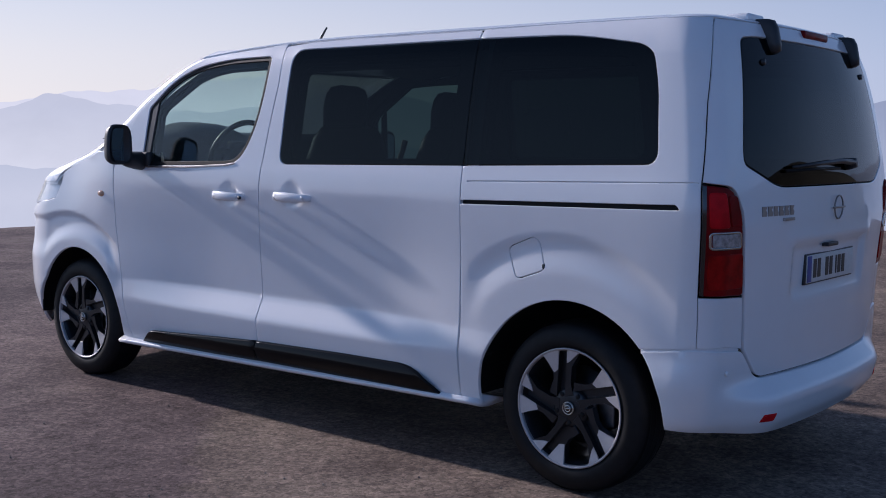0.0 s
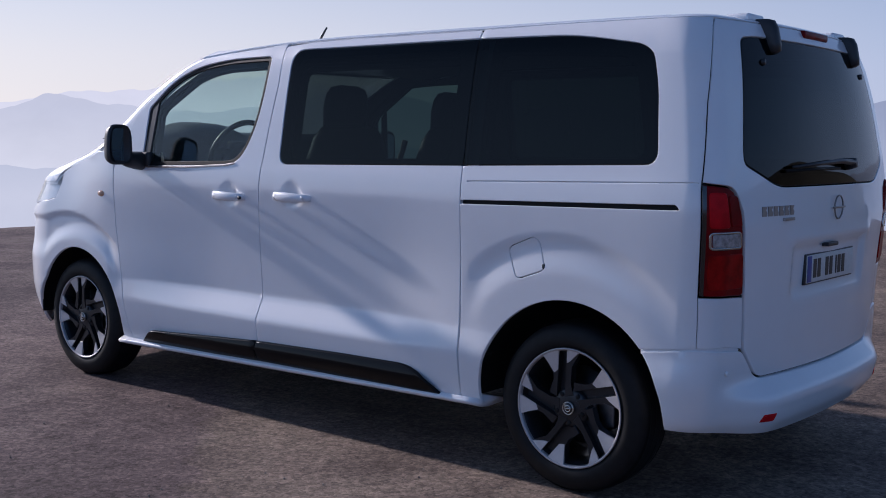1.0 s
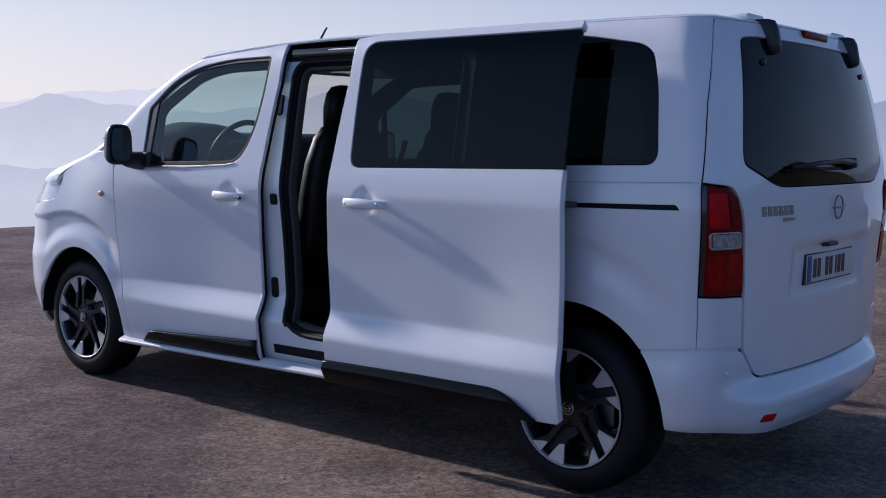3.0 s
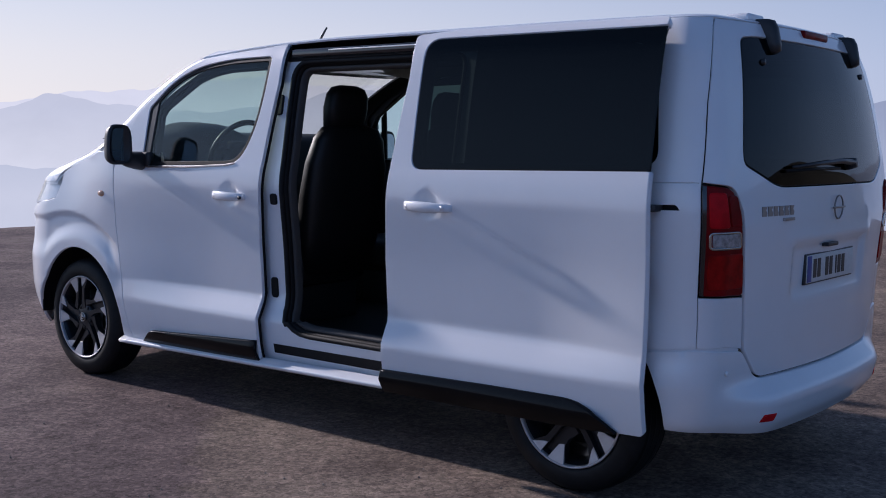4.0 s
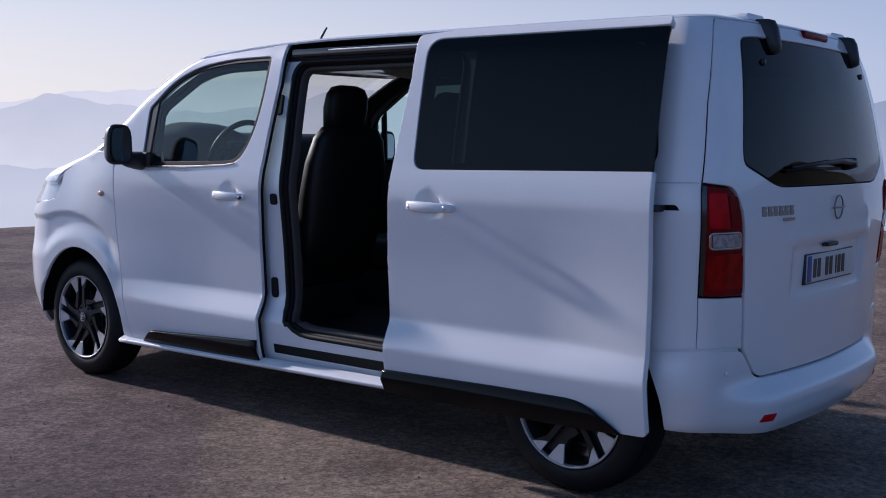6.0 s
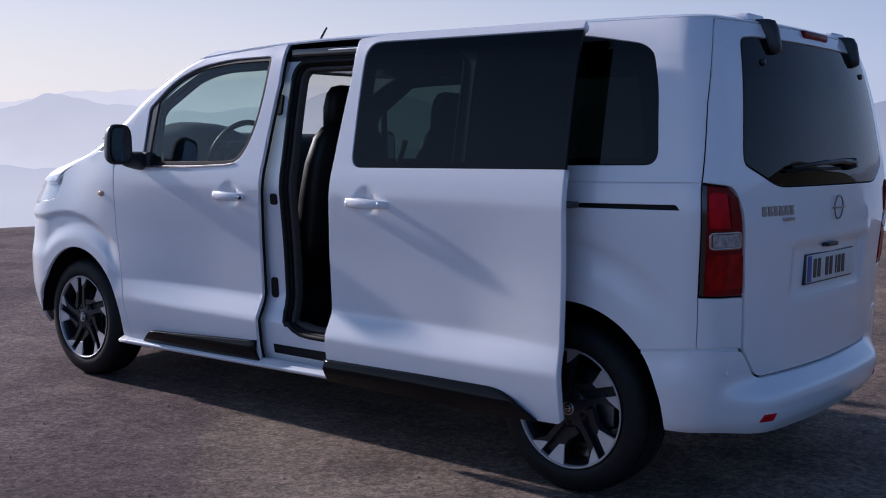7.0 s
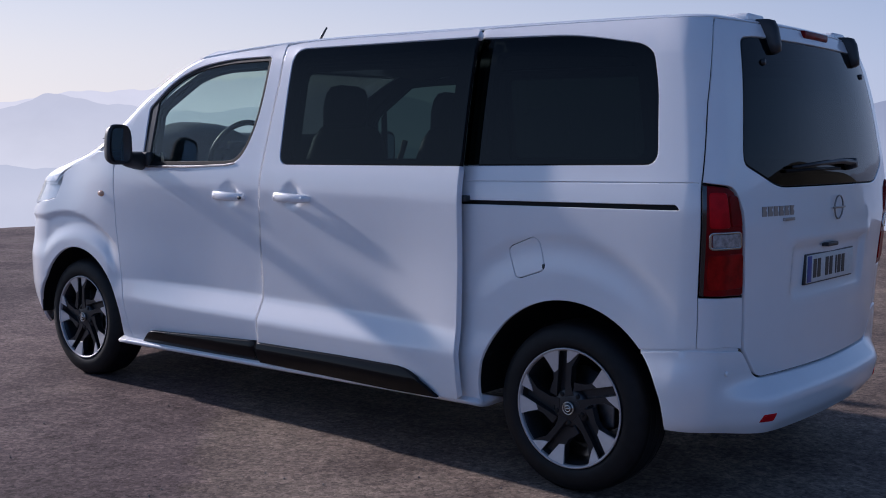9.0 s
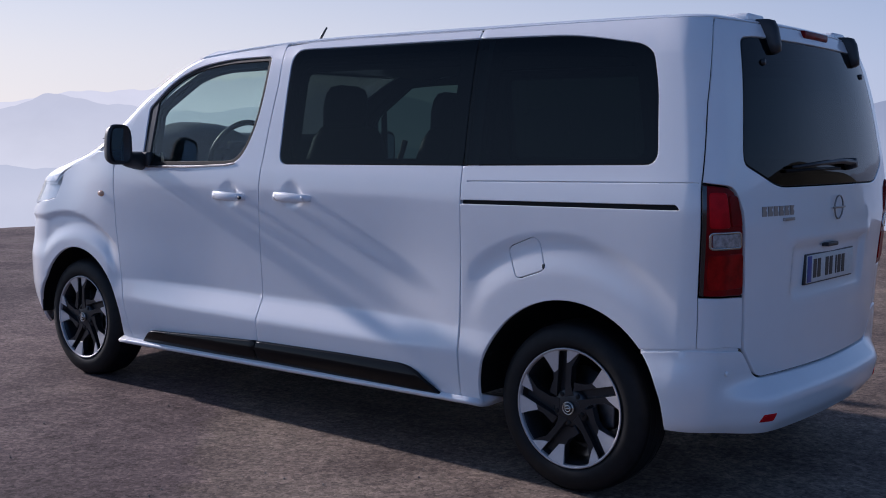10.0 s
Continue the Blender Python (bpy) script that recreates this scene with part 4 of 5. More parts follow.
def body_frame(van):
    """Frame behind the outer skin, floor and door openings."""
    for side in (1, -1):
        hull = outline([(2.80, 0.27), (2.84, 1.19), (2.60, 1.52), (2.30, 1.70), (1.9, 1.79), (0.4, 1.80), (-0.45, 1.79), (-0.48, 0.45), (-0.30, 0.74), (0, 0.80), (0.32, 0.74), (0.46, 0.30)], 0.05)
        wf = outline([(2.63, 1.235, 0.03), (2.625, 1.50, 0.03), (2.42, 1.645, 0.1), (2.2, 1.712, 0.12), (1.80, 1.722, 0.05), (1.82, 1.5), (1.94, 1.240, 0.1)], 0.05)
        if side < 0:
            wf = [Vector((v.x + 0.06 * smooth(2.1, 2.4, v.x), v.y + 0.012 * smooth(2.1, 2.4, v.x))) for v in wf]
        wq = outline([(0.44, 1.735, 0.05), (-0.20, 1.70, 0.1), (-0.29, 1.31, 0.06), (0.44, 1.29, 0.05)], 0.05)
        if side > 0:
            ap = outline([(1.640, 1.745, 0.10), (0.60, 1.745, 0.08), (0.60, 0.425, 0.10), (1.640, 0.425, 0.19)], 0.03)
            panel("door_frame", outline([(1.83, 0.27), (1.80, 1.20), (1.72, 1.60), (1.72, 1.805), (0.47, 1.805), (0.47, 0.27)], 0.05), WHITE, van, [ap], side, depth=0.050, thick=0.03, gap=0.0, step=0.05,
                  label="white painted pillar and sill of the sliding door opening", lip=0.008)
            seal_tube("door_seal", inset(ap, 0.004), SEAL, van, side, 0.058, 0.014, "black rubber door seal")
            panel("inner_seal", inset(ap, -0.004), SEAL, van, [inset(ap, 0.022)], side, depth=0.062, thick=0.03, gap=0.0, step=0.05, label="wide black door seal", lip=0.006)
            panel("pillar_trim", inset(ap, 0.020), GREY_TRIM, van, [inset(ap, 0.040)], side, depth=0.080, thick=0.04, gap=0.0, step=0.05, label="grey inner pillar trim", lip=0.006)
            frame_rear = outline([(0.47, 0.30), (0.47, 1.80), (-0.45, 1.79), (-0.48, 0.45), (-0.30, 0.74), (0, 0.80), (0.32, 0.74)], 0.05)
            panel("rear_side_frame", frame_rear, TRIM, van, [wq], side, depth=0.045, thick=0.04, gap=0.0, step=0.1)
            frame_front = outline([(2.80, 0.27), (2.84, 1.19), (2.60, 1.52), (2.30, 1.70), (1.9, 1.79), (1.73, 1.79), (1.83, 0.27)], 0.05)
            panel("front_door_frame", frame_front, TRIM, van, [wf], side, depth=0.055, thick=0.04, gap=0.0, step=0.1)
            for z0, z1, x0 in ((1.482, 1.578, 1.700), (1.043, 1.096, 1.690), (0.600, 0.690, 1.724)):
                s = outline([(x0 - 0.028, z0, 0.015), (x0 + 0.018, z0, 0.015), (x0 + 0.016, z1, 0.015), (x0 - 0.026, z1, 0.015)], 0.02)
                panel("striker_block", s, SEAL, van, (), side, depth=0.040, thick=0.012, gap=0.0, step=0.02, label="black rubber buffer on the pillar", lip=0.003)
            lo = outline([(1.70, 0.318), (0.60, 0.326), (0.60, 0.378), (1.70, 0.366)], 0.05)
            panel("lower_track", lo, SEAL, van, (), side, depth=0.047, thick=0.01, gap=0.0, step=0.08, label="black lower door track")
            bm = rounded_box((0.55, 0.770, 1.742), (1.655, 0.822, 1.784), 0.016)
            part("upper_track", bm, GLOSS_BLACK, van, "black upper door track")
            panel("upper_seal", outline([(1.705, 1.742, 0.03), (1.682, 1.816), (1.3, 1.8185), (0.50, 1.8185), (0.50, 1.752)], 0.05), SEAL, van, (), side, depth=0.040, thick=0.012, gap=0.0, step=0.06, label="black upper sealing of the door opening", lip=0.004)
            bm = rounded_box((0.55, 0.815, 1.766), (1.40, 0.826, 1.775), 0.003)
            part("track_rail", bm, SILVER, van)
        else:
            ap = outline([(1.56, 1.74, 0.06), (0.60, 1.74, 0.05), (0.60, 1.28, 0.05), (1.57, 1.265, 0.05)], 0.05)
            panel("side_frame", hull, TRIM, van, [wf, ap, wq], side, depth=0.045, thick=0.04, gap=0.0, step=0.1)
        # door seal strips that also paint the shade inside the seam gaps
        for seam_pts in (SEAM_M, SEAM_F, [(REAR_EDGE, 1.80), (REAR_EDGE, 1.1), (REAR_EDGE, 0.31)]):
            a = [(u + 0.010, z) for u, z in seam_pts]
            b = [(u - 0.004, z) for u, z in reversed(seam_pts)]
            panel("seam_shade_seal", outline(a + b, 0.04), SEAL, van, (), side, depth=0.022, thick=0.006, gap=0.0, step=0.05, label="black rubber seal strip that also darkens the seam gap", lip=0.002)
        panel("bumper_backing", outline([(-0.327, 0.594), (-0.322, 0.630), (-0.575, 0.650), (-0.80, 0.635), (-0.80, 0.592), (-0.575, 0.612)], 0.04), WHITE, van, (), side, depth=0.008, thick=0.006, gap=0.0, step=0.04)
        # sill below the doors
        bm = bmesh.new()
        rows = []
        for i in range(41):
            x = 2.885 - 2.465 * i / 40
            t = i / 40
            zt = 0.262 + 0.040 * t
            rows.append([Vector((x, side * y, z)) for y, z in ((0.90, zt + 0.02), (0.945, zt + 0.0005), (0.952, zt - 0.006), (0.945, zt - 0.018), (0.915, zt - 0.030), (0.87, zt - 0.035), (0.70, zt - 0.030))])
        ends = grid_mesh(bm, rows)
        bm.faces.new(ends[0])
        bm.faces.new(ends[-1])
        part("sill", bm, WHITE, van, "white body sill")
    bm = rounded_box((0.46, -0.84, 0.34), (2.80, 0.84, 0.425), 0.02)
    box(bm, (-0.50, -0.66, 0.34), (0.47, 0.66, 0.424), 0.01)
    part("floor", bm, TRIM, van, "dark cabin floor")
    bm = rounded_box((2.55, -0.70, 0.20), (3.75, 0.70, 0.50), 0.05)
    part("underbody", bm, SEAL, van)


def tailgate(van):
    left = TAIL_EDGE + [(-0.712, 1.206, 0.05), (-0.757, 1.12), (-0.790, 0.80), (-0.808, 0.612), (-0.92, 0.492, 0.05)]
    right = [(-3.0 - p[0],) + tuple(p[1:]) for p in reversed(left)]
    shape = outline(left + [(-1.5, 0.483)] + right + [(-1.5, 1.8170)], 0.03)
    wl = [(-0.885, 1.757, 0.05), (-0.795, 1.745, 0.03), (-0.760, 1.34, 0.02), (-0.765, 1.29, 0.03), (-0.985, 1.206, 0.06)]
    wr = [(-3.0 - p[0],) + tuple(p[1:]) for p in reversed(wl)]
    win = outline(wl + wr, 0.03)

    def relief(u, z):
        """Plate recess with its shelf above, and the shoulder under the window."""
        d = abs(u + 1.5)
        inside_plate = smooth(0.40, 0.36, d) * smooth(0.765, 0.80, z) * (1 - smooth(0.975, 0.985, z))
        return -0.015 * inside_plate + 0.008 * smooth(0.46, 0.42, d) * smooth(0.975, 0.985, z) * (1 - smooth(1.0, 1.045, z)) + 0.006 * smooth(1.20, 1.16, z) * (1 - smooth(1.05, 1.16, z))
    g = panel("tailgate", shape, WHITE, van, [win], step=0.026, gap=0.0042, label="white one-piece tailgate with large window", extra=relief)
    # black strips behind the tailgate gaps, their shade put in as colour
    for s in (1, -1):
        edge = TAIL_EDGE + [(-0.557, 1.20)]
        panel("tailgate_gap_strip", outline([(u + 0.014, z) for u, z in edge] + [(u - 0.020, z) for u, z in reversed(edge)], 0.04), SEAL, van, (), s, depth=0.0075, thick=0.006, gap=0.0, step=0.04, label="black strip that darkens the tailgate gap")
        edge = [(-0.787, 0.815), (-0.8075, 0.614)]
        panel("tailgate_gap_strip", outline([(u + 0.014, z) for u, z in edge] + [(u - 0.014, z) for u, z in reversed(edge)], 0.04), SEAL, van, (), s, depth=0.0075, thick=0.006, gap=0.0, step=0.04)
    panel("tailgate_gap_strip", outline([(-0.905, 0.514), (-1.5, 0.502), (-2.095, 0.514), (-2.095, 0.476), (-1.5, 0.466), (-0.905, 0.476)], 0.04), SEAL, van, (), depth=0.0075, thick=0.006, gap=0.0, step=0.03)
    panel("rear_window", win, REAR_GLASS, g, thick=0.005, gap=0.0015, depth=0.001, step=0.03, label="dark tinted rear window", lip=0.001)
    panel("window_border", win, SEAL, g, [inset(win, 0.045)], thick=0.004, gap=0.002, depth=0.012, step=0.03, lip=0.001)
    for s in (1, -1):
        # hinge cover: a tapering cap over the top edge of the glass
        bm = bmesh.new()
        rows = []
        for z, w, out in ((1.832, 0.020, 0.040), (1.826, 0.025, 0.056), (1.80, 0.026, 0.055), (1.74, 0.026, 0.044), (1.712, 0.024, 0.036), (1.702, 0.019, 0.016)):
            x0 = surf(-1.02, z)[0]
            ring = []
            for j in range(16):
                t = 2 * math.pi * j / 16
                c, q = math.cos(t), math.sin(t)
                ring.append(Vector((x0 + 0.008 - out * max(0, q ** 0.6 if q > 0 else 0) + (0.01 if q < 0 else 0), s * 0.432 + math.copysign(abs(c) ** 0.6, c) * w, z)))
            rows.append(ring)
        vs = grid_mesh(bm, rows, True)
        bm.faces.new(vs[0])
        bm.faces.new(vs[-1])
        part("hinge_cover", bm, BLACK, g, "black plastic hinge cover")
        bm = bmesh.new()
        p = skin_point(-0.93, 1.665)
        tube(bm, [(p.x + 0.01, s * p.y, p.z), (p.x - 0.008, s * p.y, p.z)], 0.012, 14)
        part("glass_fixing", bm, BLACK, g)
        bm = rounded_box((-0.50, s * 0.44 - 0.07, 1.815), (-0.40, s * 0.44 + 0.07, 1.852), 0.014)
        part("roof_pod", bm, WHITE, van, "low white roof fairing")
    # high brake lamp
    bm = rounded_box((-0.566, -0.13, 1.784), (-0.530, 0.13, 1.816), 0.012, 3, Matrix.Translation((0.0, 0, 0)))
    bl = part("brake_light", bm, DEEP_RED, g, "narrow red high-level brake light")
    # wiper
    bm = bmesh.new()
    px = lambda u, z, d: skin_point(u, z, -d)
    tube(bm, [px(-1.625, 1.288, 0.030), px(-1.50, 1.296, 0.028), px(-1.30, 1.288, 0.024), px(-1.06, 1.276, 0.018)], [0.014, 0.011, 0.008, 0.005], 10)
    arm = part("wiper_arm", bm, BLACK, g, "black rear wiper")
    bm = bmesh.new()
    tube(bm, [px(-1.625, 1.285, 0.0), px(-1.625, 1.287, 0.042)], [0.026, 0.020], 16)
    part("wiper_boss", bm, BLACK, arm)
    bm = bmesh.new()
    tube(bm, [px(-1.52, 1.268, 0.010), px(-1.3, 1.268, 0.010), px(-1.02, 1.262, 0.010)], 0.006, 8)
    part("wiper_blade", bm, SEAL, arm)
    # maker's badge: a plain ring with a slanted bar
    c = skin_point(-1.5, 1.113)
    bm = bmesh.new()
    ring = [(c.x - 0.010, 0.046 * math.cos(2 * math.pi * i / 40), c.z + 0.047 * math.sin(2 * math.pi * i / 40)) for i in range(42)]
    tube(bm, ring, 0.0034, 8, False)
    box(bm, (c.x - 0.015, -0.064, c.z - 0.004), (c.x - 0.007, 0.064, c.z + 0.004), 0.002, m=None)
    part("badge", bm, DARK_CHROME, g, "chrome ring badge with a bar")
    # model word: six slanted chrome bars
    for i in range(6):
        u0, bm = -0.868 - 0.0385 * i, bmesh.new()
        lo, hi = [], []
        for u, z in ((u0, 1.099), (u0 - 0.029, 1.099), (u0 - 0.031, 1.112), (u0 - 0.022, 1.122), (u0 - 0.031, 1.135), (u0 - 0.002, 1.135)):
            lo.append(bm.verts.new(skin_point(u, z, 0.001)))
            hi.append(bm.verts.new(skin_point(u, z, -0.006)))
        bm.faces.new(hi)
        for j in range(6):
            bm.faces.new((lo[j], lo[(j + 1) % 6], hi[(j + 1) % 6], hi[j]))
        part("model_badge_bar", bm, DARK_CHROME, g, flat=True)
    bm = bmesh.new()
    a, b = skin_point(-1.01, 1.09, -0.004), skin_point(-1.10, 1.08, -0.004)
    box(bm, (min(a.x, b.x) - 0.003, b.y, 1.078), (max(a.x, b.x) + 0.002, a.y, 1.090), 0.001)
    part("trim_badge", bm, DARK_CHROME, g)
    # number plate: holder, plate, and plain bars for its characters
    x0 = -0.655
    bm = rounded_box((x0 - 0.006, -0.266, 0.814), (x0 + 0.012, 0.266, 0.936), 0.003)
    holder = part("plate_holder", bm, BLACK, g, "black plate holder")
    bm = rounded_box((x0 - 0.011, -0.258, 0.821), (x0 - 0.0065, 0.258, 0.930), 0.002)
    pl = part("number_plate", bm, PLATE, g, "white number plate with blue strip")
    part("blue_strip", rounded_box((x0 - 0.0122, 0.212, 0.824), (x0 - 0.0105, 0.255, 0.927), 0.0005), PLATE_BLUE, pl)
    y = 0.195
    for wdt in (0.045, 0.045, -0.040, 0.045, 0.045, -0.022, 0.026, 0.045, 0.045):
        if wdt > 0:
            bm = bmesh.new()
            box(bm, (x0 - 0.0125, y - wdt + 0.010, 0.838), (x0 - 0.0108, y - 0.002, 0.913), 0.0)
            part("plate_bar", bm, PLATE_BLACK, pl, flat=True)
        y -= abs(wdt)
    bm = rounded_box((-0.690, -0.01, 0.958), (-0.655, 0.10, 0.974), 0.004)
    part("tailgate_grip", bm, BLACK, g)
    return g


def tail_light(van, side):
    o = [(-0.557, 1.221, 0.01), (-0.700, 1.207, 0.055), (-0.752, 1.12, 0.03), (-0.787, 0.812, 0.025), (-0.567, 0.822, 0.01)]
    shape = outline(o, 0.02)
    lamp = panel("tail_light", shape, DEEP_RED, van, (), side, depth=-0.006, thick=0.03, gap=0.004, step=0.025, label="tall red tail light with clear reversing lamp", lip=0.005)
    edge = lambda z: table(((0.81, -0.787), (1.12, -0.752), (1.22, -0.70)), z)
    # lens sections, a little proud of the dark base
    for nm, z0, z1, mat, f0, f1, lb in (("upper_lens", 1.065, 1.190, RED, 0.14, 0.58, "bright red lens"), ("upper_lens", 1.068, 1.180, DEEP_RED, 0.60, 0.95, ""), ("reversing_lens", 0.996, 1.046, CLEAR, 0.20, 0.90, "clear lens"),
                                        ("lower_lens", 0.845, 0.972, LOWER_RED, 0.14, 0.95, "red lens")):
        u = lambda f, z: -0.562 + (edge(z) + 0.562) * f
        s = outline([(u(f0, z0), z0, 0.015), (u(f0, z1), z1, 0.015), (u(f1, z1), z1, 0.015), (u(f1, z0), z0, 0.015)], 0.02)
        panel(nm, s, mat, lamp, (), side, depth=-0.010, thick=0.006, gap=0.0, step=0.02, label=lb, lip=0.003)
    s = outline([(-0.590, 0.988, 0.02), (-0.588, 1.053, 0.02), (-0.744, 1.053, 0.02), (-0.751, 0.988, 0.02)], 0.02)
    panel("chrome_surround", s, CHROME, lamp, [inset(s, 0.010)], side, depth=-0.011, thick=0.006, gap=0.0, step=0.03, lip=0.002)
    panel("dark_edge", outline([(-0.560, 1.215), (-0.576, 1.213), (-0.584, 0.825), (-0.570, 0.827)], 0.03), GLOSS_BLACK, lamp, (), side, depth=-0.0075, thick=0.006, gap=0.0, step=0.03, lip=0.001)
    low = outline([(-0.575, 0.633), (-0.566, 0.818), (-0.787, 0.809), (-0.806, 0.615), (-0.70, 0.630)], 0.02)
    panel("corner_panel", low, WHITE, van, (), side, step=0.03, gap=0.0015, label="white corner panel under the tail light")


def rear_bumper(van):
    def swell(u, z):
        uu = u if u > -1.5 else -3.0 - u
        k = smooth(-0.60, -0.98, uu)
        ledge = 1 - smooth(0.425, 0.500, z)
        return 0.002 + 0.084 * k * ledge - 0.030 * smooth(0.36, 0.27, z) + 0.003 * smooth(-0.46, -0.62, uu) * (1 - smooth(0.55, 0.62, z))
    arch = [(flank(x, z), z) for x, z in arc(0.0, 0.340, 0.417, 183, 141, 10)]
    left = [(-0.502, 0.320)] + arch[1:] + [(-0.352, 0.606), (-0.575, 0.628), (-0.805, 0.608, 0.02), (-0.915, 0.490, 0.05)]
    right = [(-3.0 - p[0],) + tuple(p[1:]) for p in reversed(left)]
    shape = outline(left + [(-1.5, 0.480)] + right + [(-2.3, 0.305), (-1.95, 0.285), (-1.5, 0.280), (-1.05, 0.285), (-0.70, 0.305)], 0.03)
    b = panel("rear_bumper", shape, WHITE, van, (), step=0.026, thick=0.03, gap=0.001, label="white rear bumper with loading ledge", extra=swell)
    for s in (1, -1):
        r = [(-0.876, 0.352), (-0.896, 0.381), (-0.966, 0.381), (-0.948, 0.352)]
        panel("reflector", outline([(p[0], p[1], 0.006) for p in r], 0.02), RED, b, (), s, thick=0.006, gap=0.0, step=0.02, depth=-0.003, extra=swell, label="small red reflector", lip=0.002)
    p = skin_point(-0.72, 0.535, -0.012)
    bm = bmesh.new()
    bmesh.ops.create_uvsphere(bm, u_segments=16, v_segments=8, radius=0.011, matrix=Matrix.Translation(p) @ Matrix.Diagonal((0.6, 0.6, 1, 1)))
    part("parking_sensor", bm, WHITE, b, "round parking sensor")


def seat(van, y, name):
    s = new(name)
    s.parent = van
    s.matrix_basis = pose(0, y, 0)
    s["label"] = "black leather front seat with headrest"
    lean = Matrix.Translation((1.775, 0, 0.78)) @ Matrix.Rotation(radians(-9), 4, "Y")
    bm = bmesh.new()
    rows = []
    for z, w, d in ((-0.08, 0.24, 0.07), (0.08, 0.27, 0.085), (0.28, 0.278, 0.085), (0.44, 0.268, 0.078), (0.56, 0.235, 0.065), (0.615, 0.19, 0.05), (0.632, 0.10, 0.03)):
        ring = []
        for j in range(28):
            t = 2 * math.pi * j / 28
            c, q = math.cos(t), math.sin(t)
            ring.append(lean @ Vector((math.copysign(abs(q) ** 0.7, q) * d, math.copysign(abs(c) ** 0.6, c) * w - 0.03, z * 1.05)))
        rows.append(ring)
    vs = grid_mesh(bm, rows, True)
    bm.faces.new(vs[-1])
    bm.faces.new(vs[0])
    part("backrest", bm, LEATHER, s)
    bm = bmesh.new()
    rows = []
    for z, w, d in ((0.610, 0.095, 0.035), (0.625, 0.125, 0.05), (0.72, 0.138, 0.055), (0.79, 0.130, 0.05), (0.825, 0.105, 0.04), (0.838, 0.06, 0.02)):
        rows.append([lean @ Vector((math.copysign(abs(math.sin(t)) ** 0.7, math.sin(t)) * d + 0.02, math.copysign(abs(math.cos(t)) ** 0.6, math.cos(t)) * w, z + 0.02)) for t in (2 * math.pi * j / 28 for j in range(28))])
    vs = grid_mesh(bm, rows, True)
    bm.faces.new(vs[-1])
    bm.faces.new(vs[0])
    hr = part("headrest", bm, LEATHER, s)
    for e in (-0.05, 0.05):
        bm = bmesh.new()
        tube(bm, [lean @ Vector((0.01, e, 0.56)), lean @ Vector((0.015, e, 0.66))], 0.007, 8)
        part("headrest_post", bm, CHROME, hr)
    part("cushion", rounded_box((1.76, -0.25, 0.62), (2.30, 0.25, 0.80), 0.05), LEATHER, s)
    part("seat_base", rounded_box((1.80, -0.22, 0.42), (2.22, 0.22, 0.62), 0.02), TRIM, s)


def cabin(van):
    seat(van, 0.42, "driver_seat")
    seat(van, -0.42, "passenger_seat")
    # dashboard
    bm = bmesh.new()
    prof = ((2.64, 0.70), (2.60, 0.98), (2.61, 1.25), (2.66, 1.350), (2.76, 1.385), (2.92, 1.397), (3.06, 1.380), (3.17, 1.350))
    rows = []
    for i in range(25):
        y = -0.84 + 1.68 * i / 24
        hump = 0.055 * math.exp(-((y - 0.42) / 0.20) ** 4)
        rows.append([Vector((x, y, z + (hump if 2.63 < x < 2.95 else hump * 0.3))) for x, z in prof])
    grid_mesh(bm, rows)
    part("dashboard", bm, TRIM, van, "dark dashboard with instrument hood")
    # steering wheel
    sw = new("steering_wheel")
    sw.parent = van
    sw.matrix_basis = pose(2.50, 0.42, 1.285, 0, -28, 0)
    sw["label"] = "black steering wheel"
    bm = bmesh.new()
    tube(bm, [(0, 0.185 * math.cos(2 * math.pi * i / 48), 0.185 * math.sin(2 * math.pi * i / 48)) for i in range(50)], 0.0155, 12, False)
    part("wheel_rim", bm, LEATHER, sw)
    part("wheel_hub", rounded_box((-0.01, -0.075, -0.07), (0.045, 0.075, 0.055), 0.025), TRIM, sw)
    for a in (0, 180, 270):
        bm = bmesh.new()
        box(bm, (0.0, 0.05, -0.016), (0.02, 0.178, 0.016), 0.006, m=Matrix.Rotation(radians(a), 4, "X"))
        part("wheel_spoke", bm, TRIM, sw)
    bm = bmesh.new()
    tube(bm, [(2.54, 0.42, 1.26), (2.75, 0.42, 1.14)], 0.04, 12)
    part("steering_column", bm, TRIM, van)
    # pale curved bar by the passenger seat, sunlight put into its colour
    bm = bmesh.new()
    tube(bm, [(1.80, -0.18, 1.36), (1.82, -0.18, 1.30), (1.842, -0.18, 1.252), (1.872, -0.18, 1.183), (1.905, -0.18, 1.108)], 0.016, 10)
    part("cabin_bar", bm, SUNLIT_BEIGE, van, "pale bar in the cabin, sunlight put into its colour")


def build_van():
    van = new("van")
    tagged(van, "white passenger van parked on dark asphalt", "van")
    for side in (1, -1):
        front_door(van, side)
        quarter_panel(van, side)
        fender(van, side)
        tail_light(van, side)
    left = sliding_door(van, 1)
    sliding_door(van, -1)
    nose_parts(van)
    roof(van)
    body_frame(van)
    tailgate(van)
    rear_bumper(van)
    cabin(van)
    for nm, x in (("rear_wheel", 0.0), ("front_wheel", AXLE_F)):
        for side in (1, -1):
            wheel(nm, x, side * 0.918, side, van)
    return van, left


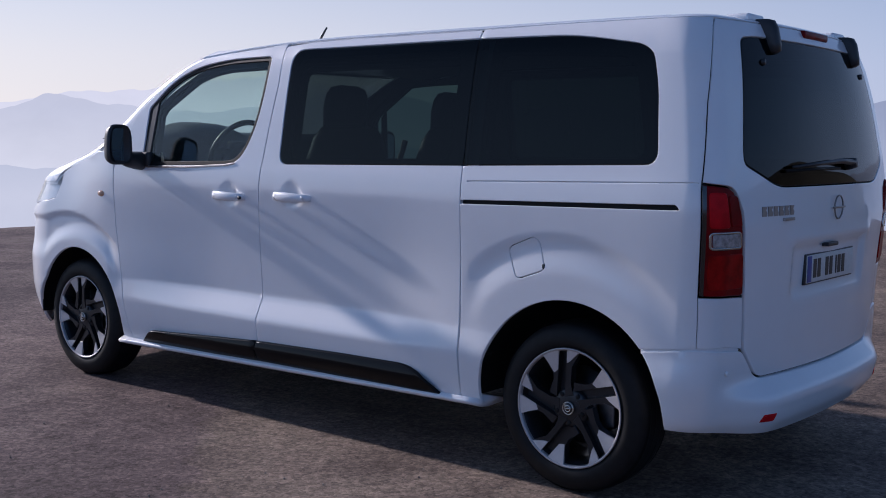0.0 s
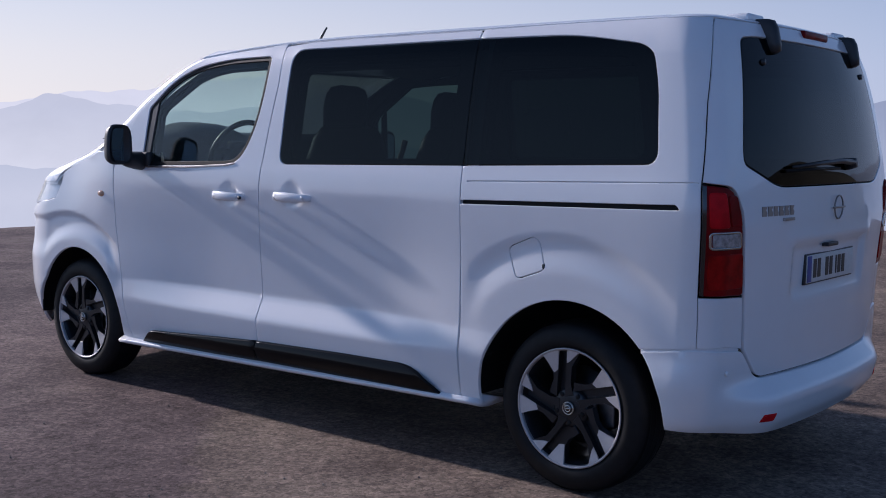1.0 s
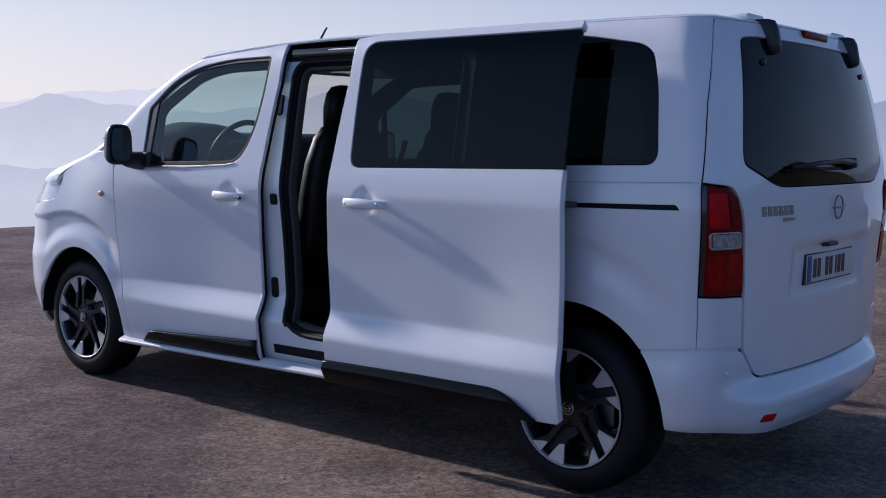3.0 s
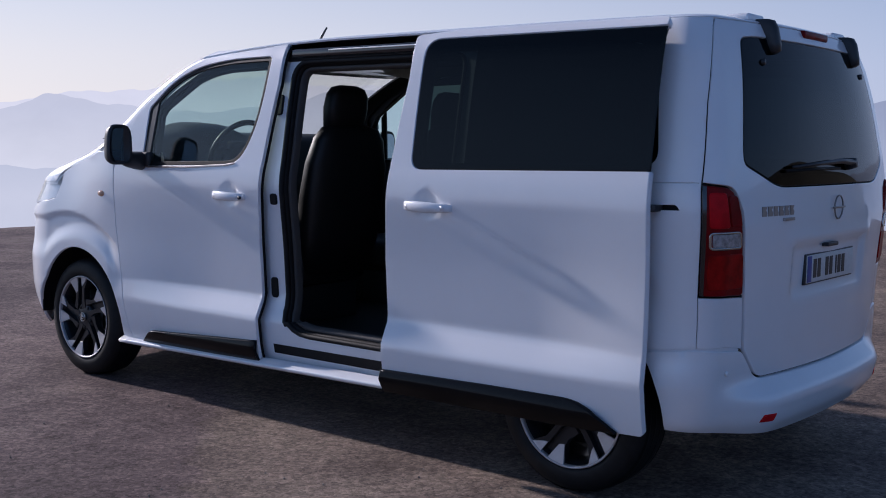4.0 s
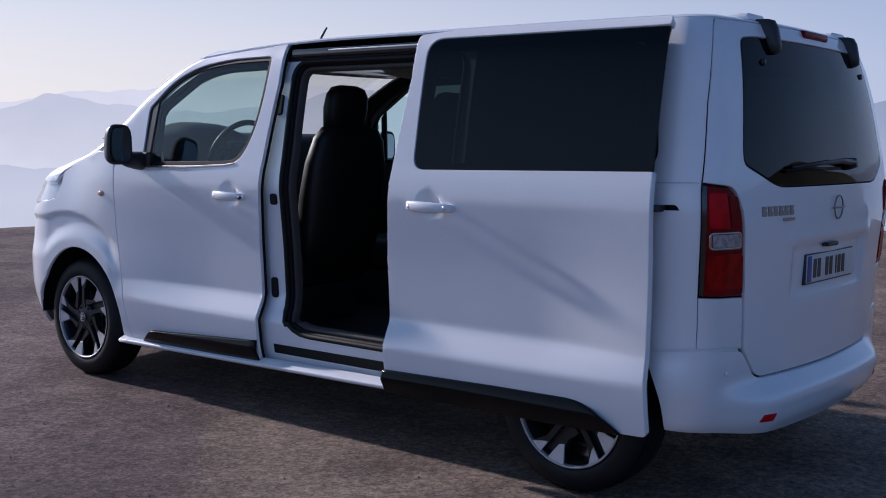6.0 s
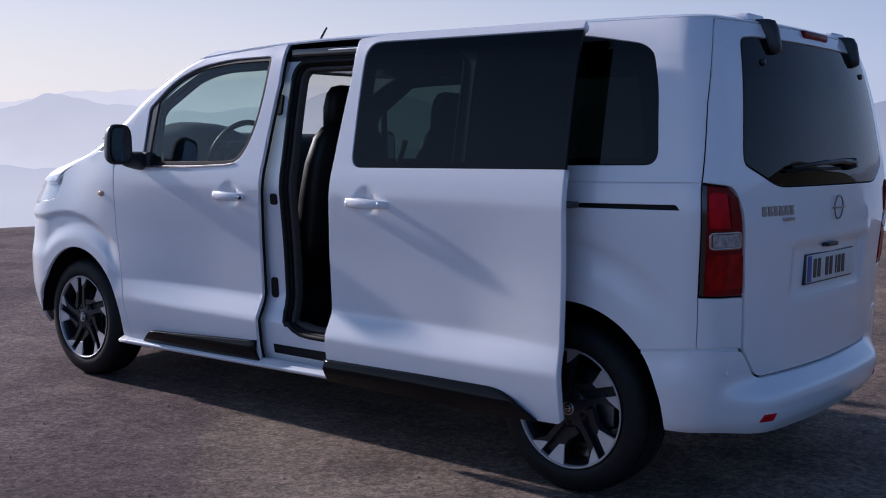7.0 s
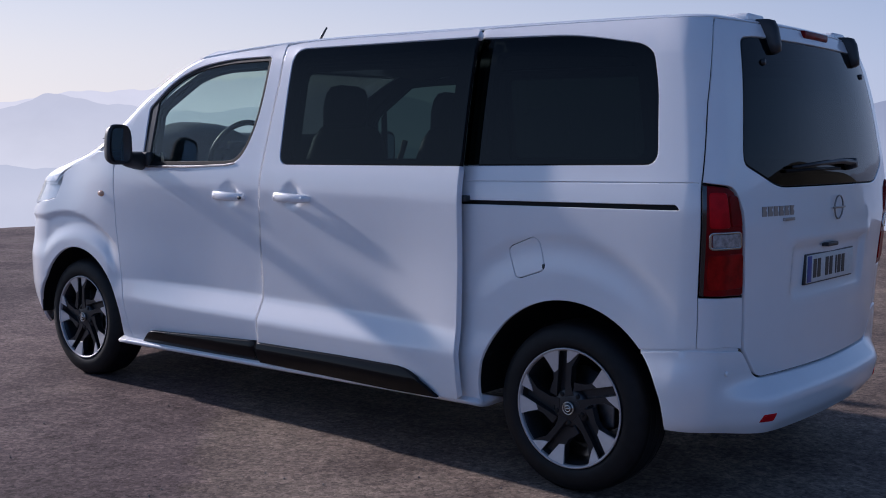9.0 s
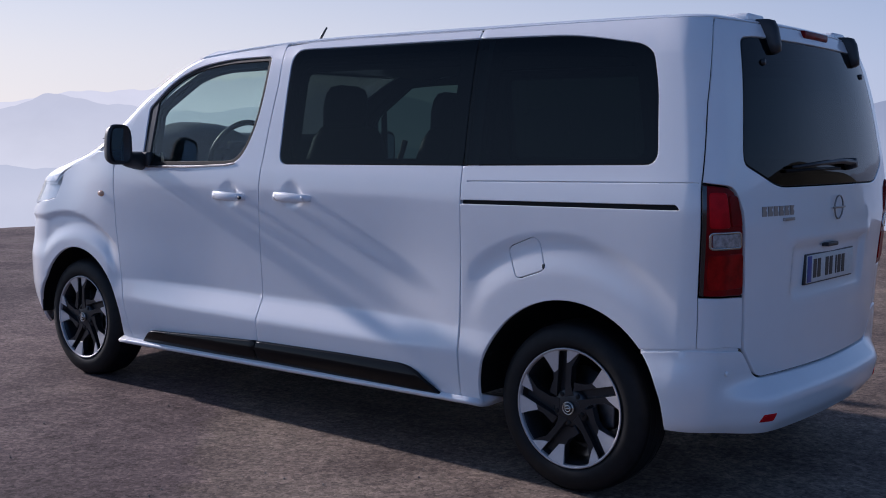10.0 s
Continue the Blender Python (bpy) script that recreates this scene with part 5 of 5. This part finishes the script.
ground()
pebbles()
valley()
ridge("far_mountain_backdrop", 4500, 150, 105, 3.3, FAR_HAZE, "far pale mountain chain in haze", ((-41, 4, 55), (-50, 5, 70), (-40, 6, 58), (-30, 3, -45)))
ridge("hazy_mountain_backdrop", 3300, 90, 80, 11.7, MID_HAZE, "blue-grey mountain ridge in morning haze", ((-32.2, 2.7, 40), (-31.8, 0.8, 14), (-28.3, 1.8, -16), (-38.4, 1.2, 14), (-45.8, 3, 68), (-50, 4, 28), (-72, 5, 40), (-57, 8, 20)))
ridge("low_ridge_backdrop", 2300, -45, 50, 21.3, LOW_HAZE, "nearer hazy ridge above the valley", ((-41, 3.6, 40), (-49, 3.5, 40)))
near_hill()
van, door = build_van()


def slide(back, out, turn):
    """The sliding door's place: moved back and out, turned about its rear edge."""
    c = Matrix.Translation((REAR_EDGE, 0.95, 0))
    return Matrix.Translation((-back, out, 0)) @ c @ Matrix.Rotation(radians(turn), 4, "Z") @ c.inverted()


def motions():
    rows = [(0, 0, 0, 0), (1.1, 0, 0, 0), (1.2, 0.006, 0.012, -0.5), (1.3, 0.012, 0.026, -1.0), (1.4, 0.022, 0.045, -1.5), (1.5, 0.040, 0.075, -2.0),
            (1.6, 0.066, 0.108, -2.2), (1.7, 0.095, 0.135, -2.2), (1.8, 0.148, 0.155, -2.0), (2.0, 0.240, 0.163, -1.8), (2.5, 0.406, 0.159, -1.33),
            (3.2, 0.640, 0.118, -0.4), (3.8, 0.838, 0.085, 0.6), (4.0, 0.893, 0.074, 0.9), (4.1, 0.922, 0.068, 1.05), (4.2, 0.953, 0.064, 1.17), (5.75, 0.953, 0.064, 1.17), (6.0, 0.905, 0.074, 0.9),
            (6.8, 0.640, 0.110, -0.3), (7.0, 0.570, 0.120, -0.7), (7.5, 0.425, 0.155, -1.33), (8.0, 0.256, 0.163, -1.8), (8.2, 0.196, 0.161, -2.0), (8.4, 0.148, 0.155, -2.2),
            (8.5, 0.120, 0.146, -2.3), (8.6, 0.092, 0.130, -2.35), (8.7, 0.072, 0.112, -2.3), (8.8, 0.056, 0.092, -2.1), (8.9, 0.043, 0.074, -1.8), (9.0, 0.034, 0.061, -1.6),
            (9.1, 0.027, 0.048, -1.35), (9.2, 0.017, 0.033, -1.0), (9.3, 0.007, 0.013, -0.45), (9.4, 0, 0, 0), (10, 0, 0, 0)]
    walk(door, [(t, slide(b, o, a)) for t, b, o, a in rows])


motions()
